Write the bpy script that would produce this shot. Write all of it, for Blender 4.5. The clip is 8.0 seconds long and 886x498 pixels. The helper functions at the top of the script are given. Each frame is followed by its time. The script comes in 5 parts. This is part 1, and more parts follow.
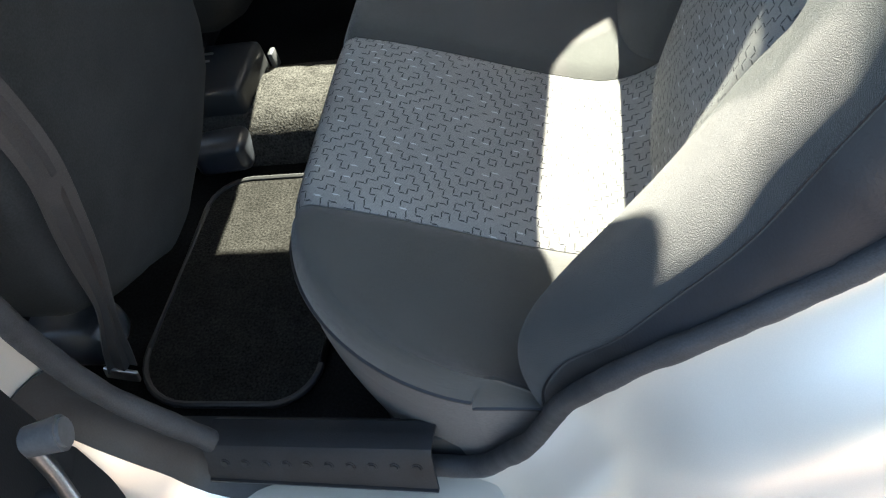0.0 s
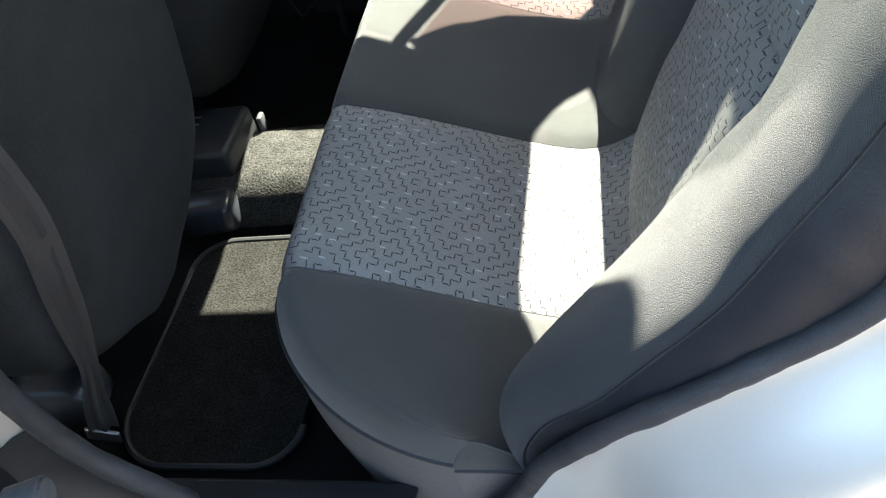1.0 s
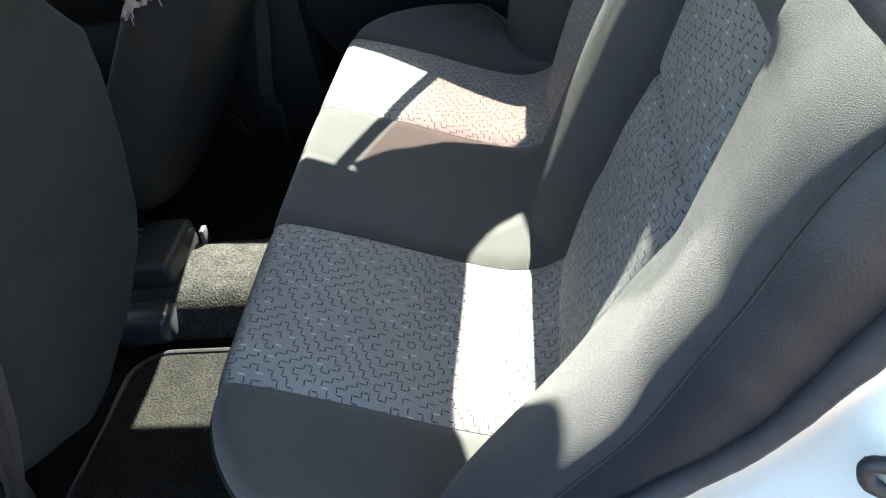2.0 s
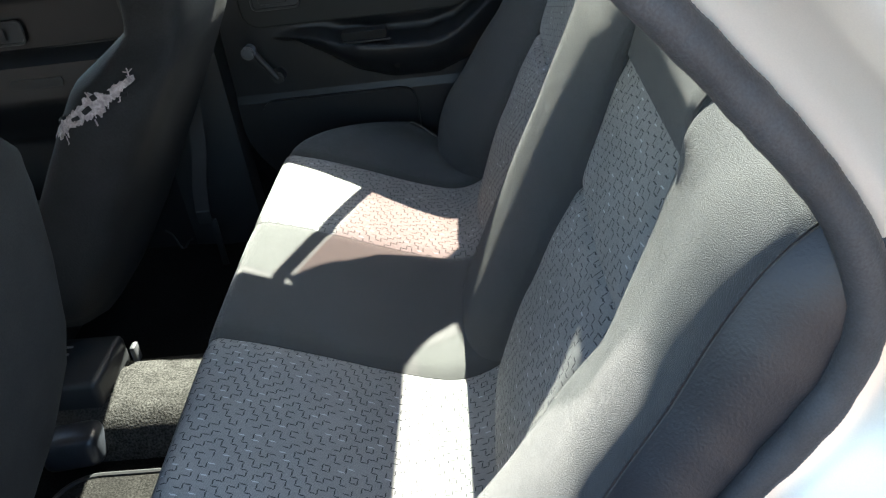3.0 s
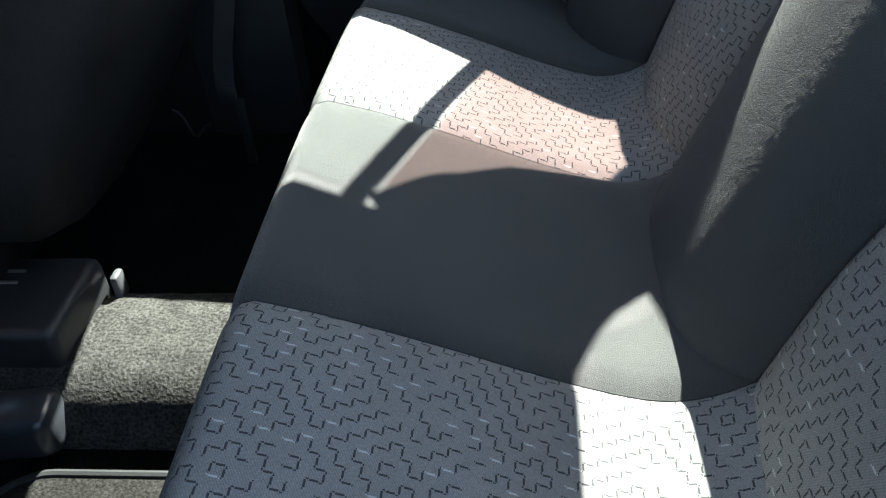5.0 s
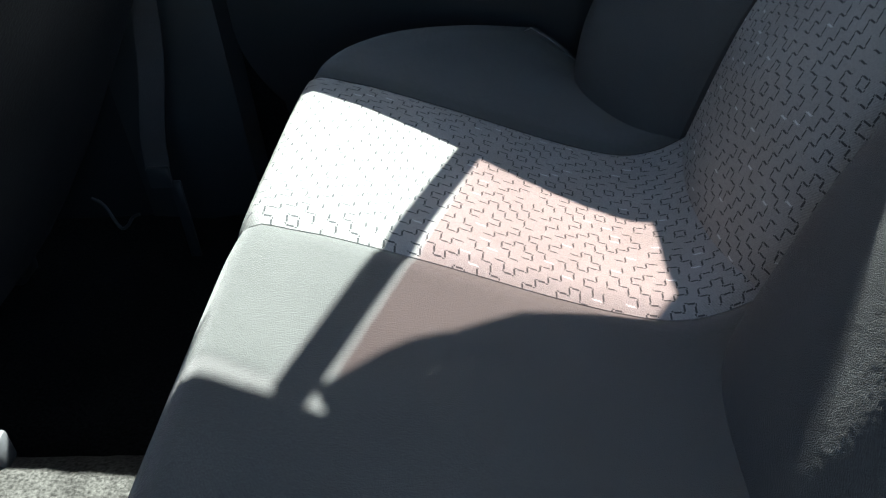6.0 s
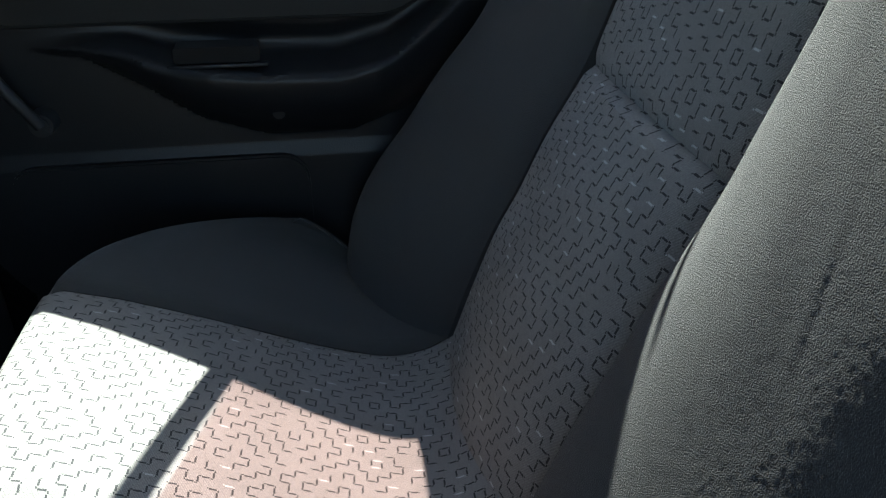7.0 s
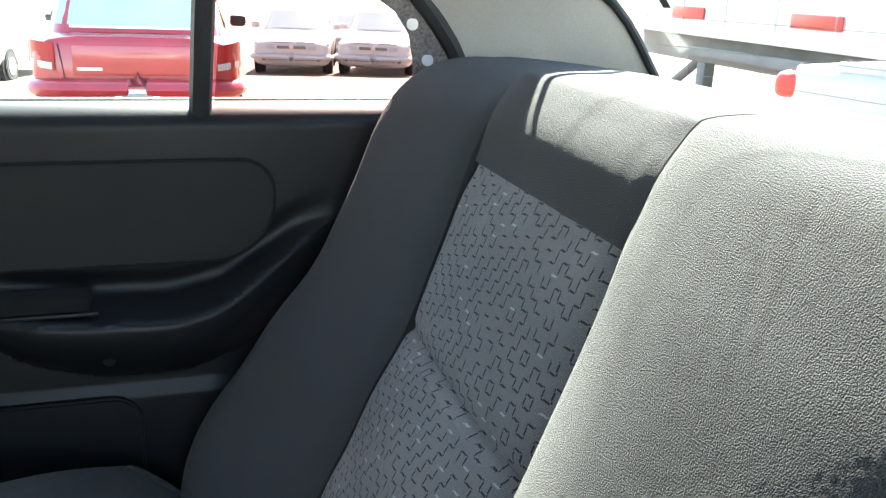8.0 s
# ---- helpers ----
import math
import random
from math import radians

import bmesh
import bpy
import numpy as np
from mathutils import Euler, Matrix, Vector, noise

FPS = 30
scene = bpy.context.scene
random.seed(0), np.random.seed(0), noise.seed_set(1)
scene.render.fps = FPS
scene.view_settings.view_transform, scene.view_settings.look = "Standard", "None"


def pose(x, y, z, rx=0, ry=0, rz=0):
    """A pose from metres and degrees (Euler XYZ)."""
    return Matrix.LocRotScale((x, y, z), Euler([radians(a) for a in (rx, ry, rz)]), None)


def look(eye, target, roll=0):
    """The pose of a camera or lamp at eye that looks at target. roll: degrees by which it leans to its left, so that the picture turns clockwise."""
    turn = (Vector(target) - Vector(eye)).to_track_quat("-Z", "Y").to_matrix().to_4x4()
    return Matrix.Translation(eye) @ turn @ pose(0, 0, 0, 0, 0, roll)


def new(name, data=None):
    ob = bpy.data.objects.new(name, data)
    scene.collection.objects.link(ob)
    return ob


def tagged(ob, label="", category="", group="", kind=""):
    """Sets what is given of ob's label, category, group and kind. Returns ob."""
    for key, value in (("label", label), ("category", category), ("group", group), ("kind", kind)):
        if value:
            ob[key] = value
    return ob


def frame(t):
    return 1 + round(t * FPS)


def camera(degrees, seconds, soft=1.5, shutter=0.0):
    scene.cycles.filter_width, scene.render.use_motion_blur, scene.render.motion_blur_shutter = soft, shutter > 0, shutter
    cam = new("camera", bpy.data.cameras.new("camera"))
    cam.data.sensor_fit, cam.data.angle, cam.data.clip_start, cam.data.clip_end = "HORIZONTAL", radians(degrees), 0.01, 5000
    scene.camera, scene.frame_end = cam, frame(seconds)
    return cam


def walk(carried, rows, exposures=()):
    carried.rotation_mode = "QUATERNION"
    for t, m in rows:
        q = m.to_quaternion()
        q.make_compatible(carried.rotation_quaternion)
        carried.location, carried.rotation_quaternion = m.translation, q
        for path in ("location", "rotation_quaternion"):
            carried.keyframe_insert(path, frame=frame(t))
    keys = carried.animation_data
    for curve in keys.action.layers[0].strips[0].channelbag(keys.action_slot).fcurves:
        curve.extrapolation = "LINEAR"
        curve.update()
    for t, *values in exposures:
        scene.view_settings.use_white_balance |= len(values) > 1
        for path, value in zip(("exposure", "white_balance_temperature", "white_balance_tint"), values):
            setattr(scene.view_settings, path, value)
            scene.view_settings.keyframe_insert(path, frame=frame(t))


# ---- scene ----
cam = camera(55.0, 8.0, soft=1.2)
PATH = [
    (0, (0.348, -0.952, 1.15), (-0.159, 0.295, -0.33), -19.1),
    (0.5, (0.347, -0.957, 1.154), (-0.18, 0.328, -0.285), -18.8),
    (1, (0.352, -0.961, 1.163), (-0.111, 0.398, -0.23), -16.3),
    (1.2, (0.353, -0.963, 1.165), (-0.085, 0.43, -0.2), -14.9),
    (2.3, (0.366, -0.981, 1.199), (0.1, 0.61, 0.015), -9.5),
    (2.5, (0.367, -0.983, 1.2), (0.129, 0.632, 0.044), -9.1),
    (3, (0.367, -0.991, 1.204), (0.223, 0.712, 0.164), -7.8),
    (3.5, (0.371, -0.97, 1.202), (0.21, 0.768, 0.225), -6.1),
    (4, (0.379, -0.874, 1.161), (0.039, 0.782, 0.093), -5.6),
    (4.2, (0.364, -0.827, 1.139), (-0.001, 0.797, 0.03), -5.8),
    (5.3, (0.156, -0.492, 0.903), (0.031, 1.081, -0.324), -4.7),
    (5.5, (0.156, -0.444, 0.886), (0.006, 1.124, -0.346), -6.3),
    (6, (0.169, -0.33, 0.904), (0.021, 1.289, -0.261), -5.2),
    (6.5, (0.207, -0.274, 0.923), (0.222, 1.388, -0.188), -3.4),
    (7, (0.229, -0.262, 0.952), (0.505, 1.48, 0.009), 0.0),
    (7.5, (0.255, -0.264, 1.004), (0.745, 1.537, 0.285), 1.6),
    (8, (0.27, -0.26, 1.041), (0.857, 1.558, 0.448), 2.3),
]
walk(cam, [(t, look(eye, target, roll)) for t, eye, target, roll in PATH],
     [(0.0, 3.84, 7300, 3), (1.5, 3.76, 7000, 3), (4.0, 3.58, 6650, 3), (5.5, 3.42, 6250, 3), (6.0, 3.42, 6150, 3), (6.5, 2.96, 6250, 3), (7.0, 2.98, 6350, 3), (7.5, 3.90, 6600, 3), (8.0, 4.05, 6650, 3)])

# ---------- world, sun, exposure ----------
SUN = Vector((0.455, 1.0, 1.07)).normalized()       # towards the sun
world = bpy.data.worlds.new("sky")
scene.world = world
world.use_nodes = True
wn = world.node_tree
sky = wn.nodes.new("ShaderNodeTexSky")
sky.sky_type = "NISHITA"
sky.sun_disc = False
sky.sun_elevation = math.asin(SUN.z)
sky.sun_rotation = math.atan2(SUN.x, SUN.y)
wn.links.new(sky.outputs[0], wn.nodes["Background"].inputs[0])
wn.nodes["Background"].inputs[1].default_value = 0.081
sun = new("sun", bpy.data.lights.new("sun", "SUN"))
sun.data.energy, sun.data.angle, sun.data.color = 4.6, radians(0.5), (1.0, 0.965, 0.90)
sun.matrix_world = look((4, 9, 9), Vector((4, 9, 9)) - SUN)


# ---------- materials ----------
def mat(name, colour, rough=0.6, metal=0.0, grain=0.0, grain_size=0.002, stain=0.0, stain_size=0.08, bump=0.0, coat=0.0, sheen=0.0, spec=0.5):
    """A plain surface with fine grain, larger stains and a fine relief, sizes in metres."""
    m = bpy.data.materials.new(name)
    m.use_nodes = True
    n, l = m.node_tree.nodes, m.node_tree.links
    b = n["Principled BSDF"]
    b.inputs["Roughness"].default_value = rough
    b.inputs["Metallic"].default_value = metal
    b.inputs["Coat Weight"].default_value = coat
    b.inputs["Coat Roughness"].default_value = 0.08
    b.inputs["Sheen Weight"].default_value = sheen
    b.inputs["Specular IOR Level"].default_value = spec
    co = n.new("ShaderNodeTexCoord")
    fine = n.new("ShaderNodeTexNoise")
    fine.inputs["Scale"].default_value = 1 / grain_size
    fine.inputs["Detail"].default_value = 3
    wide = n.new("ShaderNodeTexNoise")
    wide.inputs["Scale"].default_value = 1 / stain_size
    wide.inputs["Detail"].default_value = 5
    l.new(co.outputs["Object"], fine.inputs["Vector"])
    l.new(co.outputs["Object"], wide.inputs["Vector"])
    a = n.new("ShaderNodeMapRange")
    a.inputs[3].default_value, a.inputs[4].default_value = 1 - grain, 1 + grain
    a.inputs[1].default_value, a.inputs[2].default_value = 0.3, 0.7
    l.new(fine.outputs[0], a.inputs[0])
    c = n.new("ShaderNodeMapRange")
    c.inputs[3].default_value, c.inputs[4].default_value = 1 - stain, 1 + stain
    c.inputs[1].default_value, c.inputs[2].default_value = 0.3, 0.7
    l.new(wide.outputs[0], c.inputs[0])
    k = n.new("ShaderNodeMath")
    k.operation = "MULTIPLY"
    l.new(a.outputs[0], k.inputs[0])
    l.new(c.outputs[0], k.inputs[1])
    v = n.new("ShaderNodeVectorMath")
    v.operation = "SCALE"
    v.inputs[0].default_value = colour
    l.new(k.outputs[0], v.inputs["Scale"])
    l.new(v.outputs[0], b.inputs["Base Color"])
    if bump:
        r = n.new("ShaderNodeBump")
        r.inputs["Strength"].default_value = bump
        r.inputs["Distance"].default_value = grain_size * 0.5
        l.new(fine.outputs[0], r.inputs["Height"])
        l.new(r.outputs[0], b.inputs["Normal"])
    return m


def woven(name, colour, patterned=False, sheen=0.14, pile=0.7):
    """Seat cloth: a fine twill; patterned adds stepped dashes on a lattice. Uses the UVs, in metres."""
    m = mat(name, colour, rough=0.9, grain=0.22, grain_size=0.0011, stain=0.10, stain_size=0.09, sheen=sheen, spec=0.15)
    n, l = m.node_tree.nodes, m.node_tree.links
    b = n["Principled BSDF"]
    uv = n.new("ShaderNodeTexCoord")
    sep = n.new("ShaderNodeSeparateXYZ")
    l.new(uv.outputs["UV"], sep.inputs[0])

    def op(kind, p, q=None, r=None):
        x = n.new("ShaderNodeMath")
        x.operation = kind
        for i, s in enumerate((p, q, r)):
            if s is None:
                continue
            if isinstance(s, (int, float)):
                x.inputs[i].default_value = s
            else:
                l.new(s, x.inputs[i])
        return x.outputs[0]

    U, V = sep.outputs[0], sep.outputs[1]
    # diagonal twill ribs
    rib = op("SINE", op("MULTIPLY", op("ADD", U, op("MULTIPLY", V, 0.6)), 2 * math.pi / 0.0018))
    shade = op("MULTIPLY_ADD", rib, 0.11 if patterned else 0.06, 1.0)
    base = b.inputs["Base Color"].links[0].from_socket
    tone = n.new("ShaderNodeVectorMath")
    tone.operation = "SCALE"
    l.new(base, tone.inputs[0])
    l.new(shade, tone.inputs["Scale"])
    out = tone.outputs[0]
    if patterned:
        # dashes on the edges of a lattice that leans against them, each with a dot at its two ends, some left out and a few pale
        C, K = 0.0080, 0.29
        q = C * (1 + K * K)
        ga = op("DIVIDE", op("SUBTRACT", U, op("MULTIPLY", V, K)), q)
        gb = op("DIVIDE", op("ADD", op("MULTIPLY", U, K), V), q)

        def dashes(along, across, lean, seed, block):
            """The dashes of one direction; returns their mask and a random value for each."""
            cell, line = op("FLOOR", along), op("ROUND", across)
            d0, d1 = op("SUBTRACT", op("SUBTRACT", along, cell), 0.5), op("SUBTRACT", across, line)
            x = op("ADD", d0, op("MULTIPLY", d1, lean))
            y = op("SUBTRACT", d1, op("MULTIPLY", d0, lean))
            bar = op("MULTIPLY", op("LESS_THAN", op("ABSOLUTE", x), 0.335), op("LESS_THAN", op("ABSOLUTE", y), 0.09))
            end = op("MULTIPLY", y, op("SIGN", x))
            dot = op("MULTIPLY", op("LESS_THAN", op("ABSOLUTE", op("SUBTRACT", op("ABSOLUTE", x), 0.445)), 0.055), op("LESS_THAN", op("ABSOLUTE", op("ADD", end, 0.09 * (1 if lean > 0 else -1))), 0.07))

            def chance(p, r, k):
                ids = n.new("ShaderNodeCombineXYZ")
                l.new(p, ids.inputs[0])
                if r is not None:
                    l.new(r, ids.inputs[1])
                ids.inputs[2].default_value = k
                rnd = n.new("ShaderNodeTexWhiteNoise")
                l.new(ids.outputs[0], rnd.inputs["Vector"])
                return rnd.outputs["Value"]

            # every other edge of a line bears a dash; the lines step on one by one, and by blocks the step begins anew
            begin = op("ADD", line, op("GREATER_THAN", chance(op("FLOOR", op("DIVIDE", line, block)), None, seed + 2.0), 0.5))
            on = op("LESS_THAN", op("FLOORED_MODULO", op("ADD", cell, begin), 2.0), 0.5)
            return op("MULTIPLY", op("MAXIMUM", bar, dot), on), chance(cell, line, seed)

        dh, rh = dashes(ga, gb, K, 3.0, 3.0)
        dv, rv = dashes(gb, ga, -K, 8.0, 2.0)
        bright = op("MULTIPLY", dh, op("GREATER_THAN", rh, 0.90))
        dash = op("MAXIMUM", op("MULTIPLY", dh, op("LESS_THAN", rh, 0.82)), op("MULTIPLY", dv, op("LESS_THAN", rv, 0.84)))
        mix = n.new("ShaderNodeMix")
        mix.data_type = "RGBA"
        l.new(op("MULTIPLY", dash, 0.92), mix.inputs[0])
        l.new(out, mix.inputs[6])
        mix.inputs[7].default_value = (0.030, 0.032, 0.036, 1)
        mix2 = n.new("ShaderNodeMix")
        mix2.data_type = "RGBA"
        l.new(op("MULTIPLY", bright, 0.6), mix2.inputs[0])
        l.new(mix.outputs[2], mix2.inputs[6])
        mix2.inputs[7].default_value = (0.55, 0.56, 0.58, 1)
        out = mix2.outputs[2]
    l.new(out, b.inputs["Base Color"])
    # relief: crossing threads, fuzz and soft clumps of the pile
    weft = op("SINE", op("MULTIPLY", U, 2 * math.pi / 0.0011))
    warp = op("SINE", op("MULTIPLY", V, 2 * math.pi / 0.0011))

    def fuzz(size, detail):
        x = n.new("ShaderNodeTexNoise")
        x.inputs["Scale"].default_value = 1 / size
        x.inputs["Detail"].default_value = detail
        l.new(uv.outputs["Object"], x.inputs["Vector"])
        return x.outputs[0]

    height = op("ADD", op("MULTIPLY", op("MULTIPLY", weft, warp), 0.06), op("MULTIPLY", fuzz(0.00080, 1), pile))
    bp = n.new("ShaderNodeBump")
    bp.inputs["Strength"].default_value = 0.8
    bp.inputs["Distance"].default_value = 0.0009
    l.new(height, bp.inputs["Height"])
    l.new(bp.outputs[0], b.inputs["Normal"])
    return m


CLOTH = woven("dark_cloth", (0.0450, 0.0463, 0.0455), sheen=0.22)
# Cushion cloth with deeper pile; the backrest's shade darkens its colour.
BRUSHED_DIM = woven("dim_brushed_cloth", (0.037, 0.0395, 0.042), sheen=0.14, pile=1.7)
PATTERN = woven("patterned_cloth", (0.202, 0.202, 0.199), True, sheen=0.04)
VINYL = mat("black_vinyl", (0.017, 0.018, 0.022), 0.44, grain=0.1, grain_size=0.0020, stain=0.15, bump=0.35, spec=0.33)
SKIRT = mat("grey_vinyl", (0.105, 0.10, 0.10), 0.55, grain=0.1, grain_size=0.003, stain=0.1, bump=0.3)
FRONTCLOTH = mat("front_seat_cloth", (0.023, 0.024, 0.026), 0.9, grain=0.2, grain_size=0.002, stain=0.15, stain_size=0.05, bump=0.3, spec=0.25)
# Passenger seat's darker copy of the front cloth: shade put into the colour.
SHADED_SEAT = mat("shaded_seat_cloth", (0.011, 0.011, 0.012), 0.75, grain=0.2, grain_size=0.003, stain=0.25, stain_size=0.06, bump=0.4, spec=0.25)
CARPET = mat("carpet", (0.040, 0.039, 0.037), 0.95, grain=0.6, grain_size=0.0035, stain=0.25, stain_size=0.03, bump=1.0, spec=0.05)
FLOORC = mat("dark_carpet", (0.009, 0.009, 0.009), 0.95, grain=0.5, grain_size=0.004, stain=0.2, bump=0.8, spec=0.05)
MATPILE = mat("mat_pile", (0.018, 0.0175, 0.0165), 0.95, grain=0.6, grain_size=0.0035, stain=0.2, stain_size=0.03, bump=1.0, spec=0.05)
PLASTIC = mat("dark_plastic", (0.018, 0.019, 0.021), 0.5, grain=0.08, grain_size=0.0015, stain=0.15, bump=0.25)
DOORTRIM = mat("door_trim_plastic", (0.011, 0.012, 0.014), 0.42, grain=0.1, grain_size=0.0018, stain=0.12, bump=0.2, spec=0.32)
BANDGREY = mat("speckled_grey_print", (0.17, 0.15, 0.145), 0.5, grain=0.5, grain_size=0.003, stain=0.2, stain_size=0.02)
INSERT = mat("door_insert_vinyl", (0.010, 0.011, 0.011), 0.6, grain=0.15, grain_size=0.002, stain=0.1, bump=0.2, spec=0.35)
TRIMBLACK = mat("black_trim_plastic", (0.015, 0.0155, 0.018), 0.5, grain=0.15, grain_size=0.002, stain=0.3, stain_size=0.04, bump=0.2, spec=0.4)
RUBBER = mat("black_rubber", (0.020, 0.021, 0.023), 0.55, grain=0.1, grain_size=0.003, stain=0.2, bump=0.2)
SEAL = mat("seal_cloth", (0.030, 0.031, 0.035), 0.6, grain=0.25, grain_size=0.0014, stain=0.2, stain_size=0.03, bump=0.5, spec=0.35)
GLOSSBLACK = mat("glossy_black_plastic", (0.030, 0.033, 0.040), 0.28, grain=0.1, stain=0.2, stain_size=0.02)
KNOB = mat("grey_plastic", (0.07, 0.072, 0.078), 0.4, grain=0.1, stain=0.2, stain_size=0.01)
# Near-black stands in for shade inside grooves, slots, holes and wheel arches.
GAP_SHADE = mat("gap_shade", (0.004, 0.004, 0.004), 0.9)
BELT = mat("belt_webbing", (0.031, 0.028, 0.029), 0.7, grain=0.2, grain_size=0.0015, stain=0.15, bump=0.3)
METAL = mat("worn_steel", (0.55, 0.55, 0.56), 0.3, metal=1.0, grain=0.1, stain=0.2)
PAINT = mat("silver_paint", (0.70, 0.655, 0.595), 0.30, metal=0.45, grain=0.03, grain_size=0.0008, stain=0.05, stain_size=0.3, coat=0.7)
LINING = mat("pillar_lining", (0.50, 0.49, 0.46), 0.8, grain=0.06, stain=0.06, bump=0.2)
FOAM = mat("torn_foam", (0.30, 0.255, 0.255), 0.95, grain=0.3, grain_size=0.004, stain=0.3, stain_size=0.01, bump=0.8)
DIRT = mat("dry_ground", (0.155, 0.108, 0.086), 0.95, grain=0.25, grain_size=0.05, stain=0.2, stain_size=1.5, bump=0.4)
RED = mat("red_paint", (0.30, 0.020, 0.024), 0.25, grain=0.03, stain=0.05, stain_size=0.4, coat=0.6)
WHITE = mat("white_paint", (0.46, 0.46, 0.45), 0.35, grain=0.02, stain=0.05, stain_size=0.5, coat=0.5)
DARKGLASS = mat("dark_glass", (0.09, 0.11, 0.12), 0.08, stain=0.1, stain_size=0.4, spec=0.8)
PALEGLASS = mat("pale_glass", (0.35, 0.42, 0.45), 0.08, stain=0.1, stain_size=0.4, spec=0.8)
LAMPRED = mat("lamp_red", (0.26, 0.016, 0.018), 0.15, stain=0.1, stain_size=0.05)
LAMPCLEAR = mat("lamp_clear", (0.7, 0.7, 0.7), 0.12, stain=0.1, stain_size=0.05)
TYRE = mat("tyre", (0.03, 0.03, 0.03), 0.85, grain=0.2, stain=0.2)
CHASSIS = mat("trailer_frame_paint", (0.13, 0.14, 0.145), 0.6, grain=0.1, grain_size=0.02, stain=0.3, stain_size=0.3)
STRIPE = mat("red_reflector", (0.55, 0.04, 0.03), 0.4, stain=0.15, stain_size=0.1)
PLATE = mat("pale_plate", (0.5, 0.5, 0.48), 0.5, stain=0.1)
TRAILERWHITE = mat("trailer_skin", (0.72, 0.71, 0.68), 0.45, grain=0.03, stain=0.12, stain_size=0.4)


def glass(name, tint, alpha):
    """A thin pane: lets light straight through with a tint, and mirrors at a slant."""
    m = bpy.data.materials.new(name)
    m.use_nodes = True
    n, l = m.node_tree.nodes, m.node_tree.links
    n.remove(n["Principled BSDF"])
    t = n.new("ShaderNodeBsdfTransparent")
    t.inputs[0].default_value = (*tint, 1)
    g = n.new("ShaderNodeBsdfGlossy")
    g.inputs["Roughness"].default_value = 0.02
    f = n.new("ShaderNodeFresnel")
    f.inputs[0].default_value = 1.45
    h = n.new("ShaderNodeMath")
    h.operation = "MULTIPLY"
    h.inputs[1].default_value = alpha
    l.new(f.outputs[0], h.inputs[0])
    x = n.new("ShaderNodeMixShader")
    l.new(h.outputs[0], x.inputs[0])
    l.new(t.outputs[0], x.inputs[1])
    l.new(g.outputs[0], x.inputs[2])
    l.new(x.outputs[0], n["Material Output"].inputs[0])
    return m


CLEAR = glass("clear_glass", (0.93, 0.95, 0.94), 0.3)
PINKFILM = glass("rosy_film_glass", (0.66, 0.57, 0.555), 0.3)


# ---------- mesh helpers ----------
def empty(name, label, category, group="", kind="", at=(0, 0, 0)):
    e = new(name)
    e.location = at
    e.empty_display_size = 0.05
    return tagged(e, label, category, group, kind)


def part(name, bm, material, parent=None, label="", smooth=True):
    """Links a bmesh as one mesh object under its thing."""
    bmesh.ops.recalc_face_normals(bm, faces=bm.faces)
    me = bpy.data.meshes.new(name)
    bm.to_mesh(me)
    bm.free()
    for f in me.polygons:
        f.use_smooth = smooth
    me.set_sharp_from_angle(angle=radians(38))
    for m in (material if isinstance(material, (list, tuple)) else [material]):
        me.materials.append(m)
    ob = new(name, me)
    if parent is not None:
        ob.parent = parent
        ob.matrix_parent_inverse = Matrix.Translation(parent.location).inverted()
    if label:
        ob["label"] = label
    return ob


def lerp_table(table, x):
    """Smooth reading of a table of (x, y...) rows."""
    xs = [r[0] for r in table]
    return [float(np.interp(x, xs, [r[k] for r in table])) for k in range(1, len(table[0]))]


def smooth_line(points, n):
    """n + 1 points along a Catmull-Rom line through the points, evenly spaced by length."""
    P = [Vector(p) for p in points]
    P = [P[0] * 2 - P[1]] + P + [P[-1] * 2 - P[-2]]
    out = []
    for i in range(1, len(P) - 2):
        for k in range(12):
            t = k / 12
            a, b, c, d = P[i - 1:i + 3]
            out.append(0.5 * ((2 * b) + (c - a) * t + (2 * a - 5 * b + 4 * c - d) * t * t + (3 * b - a - 3 * c + d) * t ** 3))
    out.append(P[-2])
    s = [0.0]
    for a, b in zip(out, out[1:]):
        s.append(s[-1] + (b - a).length)
    res = []
    for k in range(n + 1):
        v = s[-1] * k / n
        res.append(Vector([float(np.interp(v, s, [p[j] for p in out])) for j in range(len(out[0]))]))
    return res


def box(size, centre=(0, 0, 0), bevel=0.0, bm=None, turn=None, segments=2):
    """A box with rounded edges; joins into bm if given."""
    b = bmesh.new()
    bmesh.ops.create_cube(b, size=1)
    bmesh.ops.scale(b, vec=size, verts=b.verts)
    if bevel:
        bmesh.ops.bevel(b, geom=b.edges[:], offset=bevel, segments=segments, profile=0.5, affect="EDGES")
    if turn is not None:
        bmesh.ops.transform(b, matrix=turn, verts=b.verts)
    bmesh.ops.translate(b, vec=centre, verts=b.verts)
    return merge(bm, b)


def merge(bm, b):
    if bm is None:
        return b
    me = bpy.data.meshes.new("tmp")
    b.to_mesh(me)
    b.free()
    bm.from_mesh(me)
    bpy.data.meshes.remove(me)
    return bm


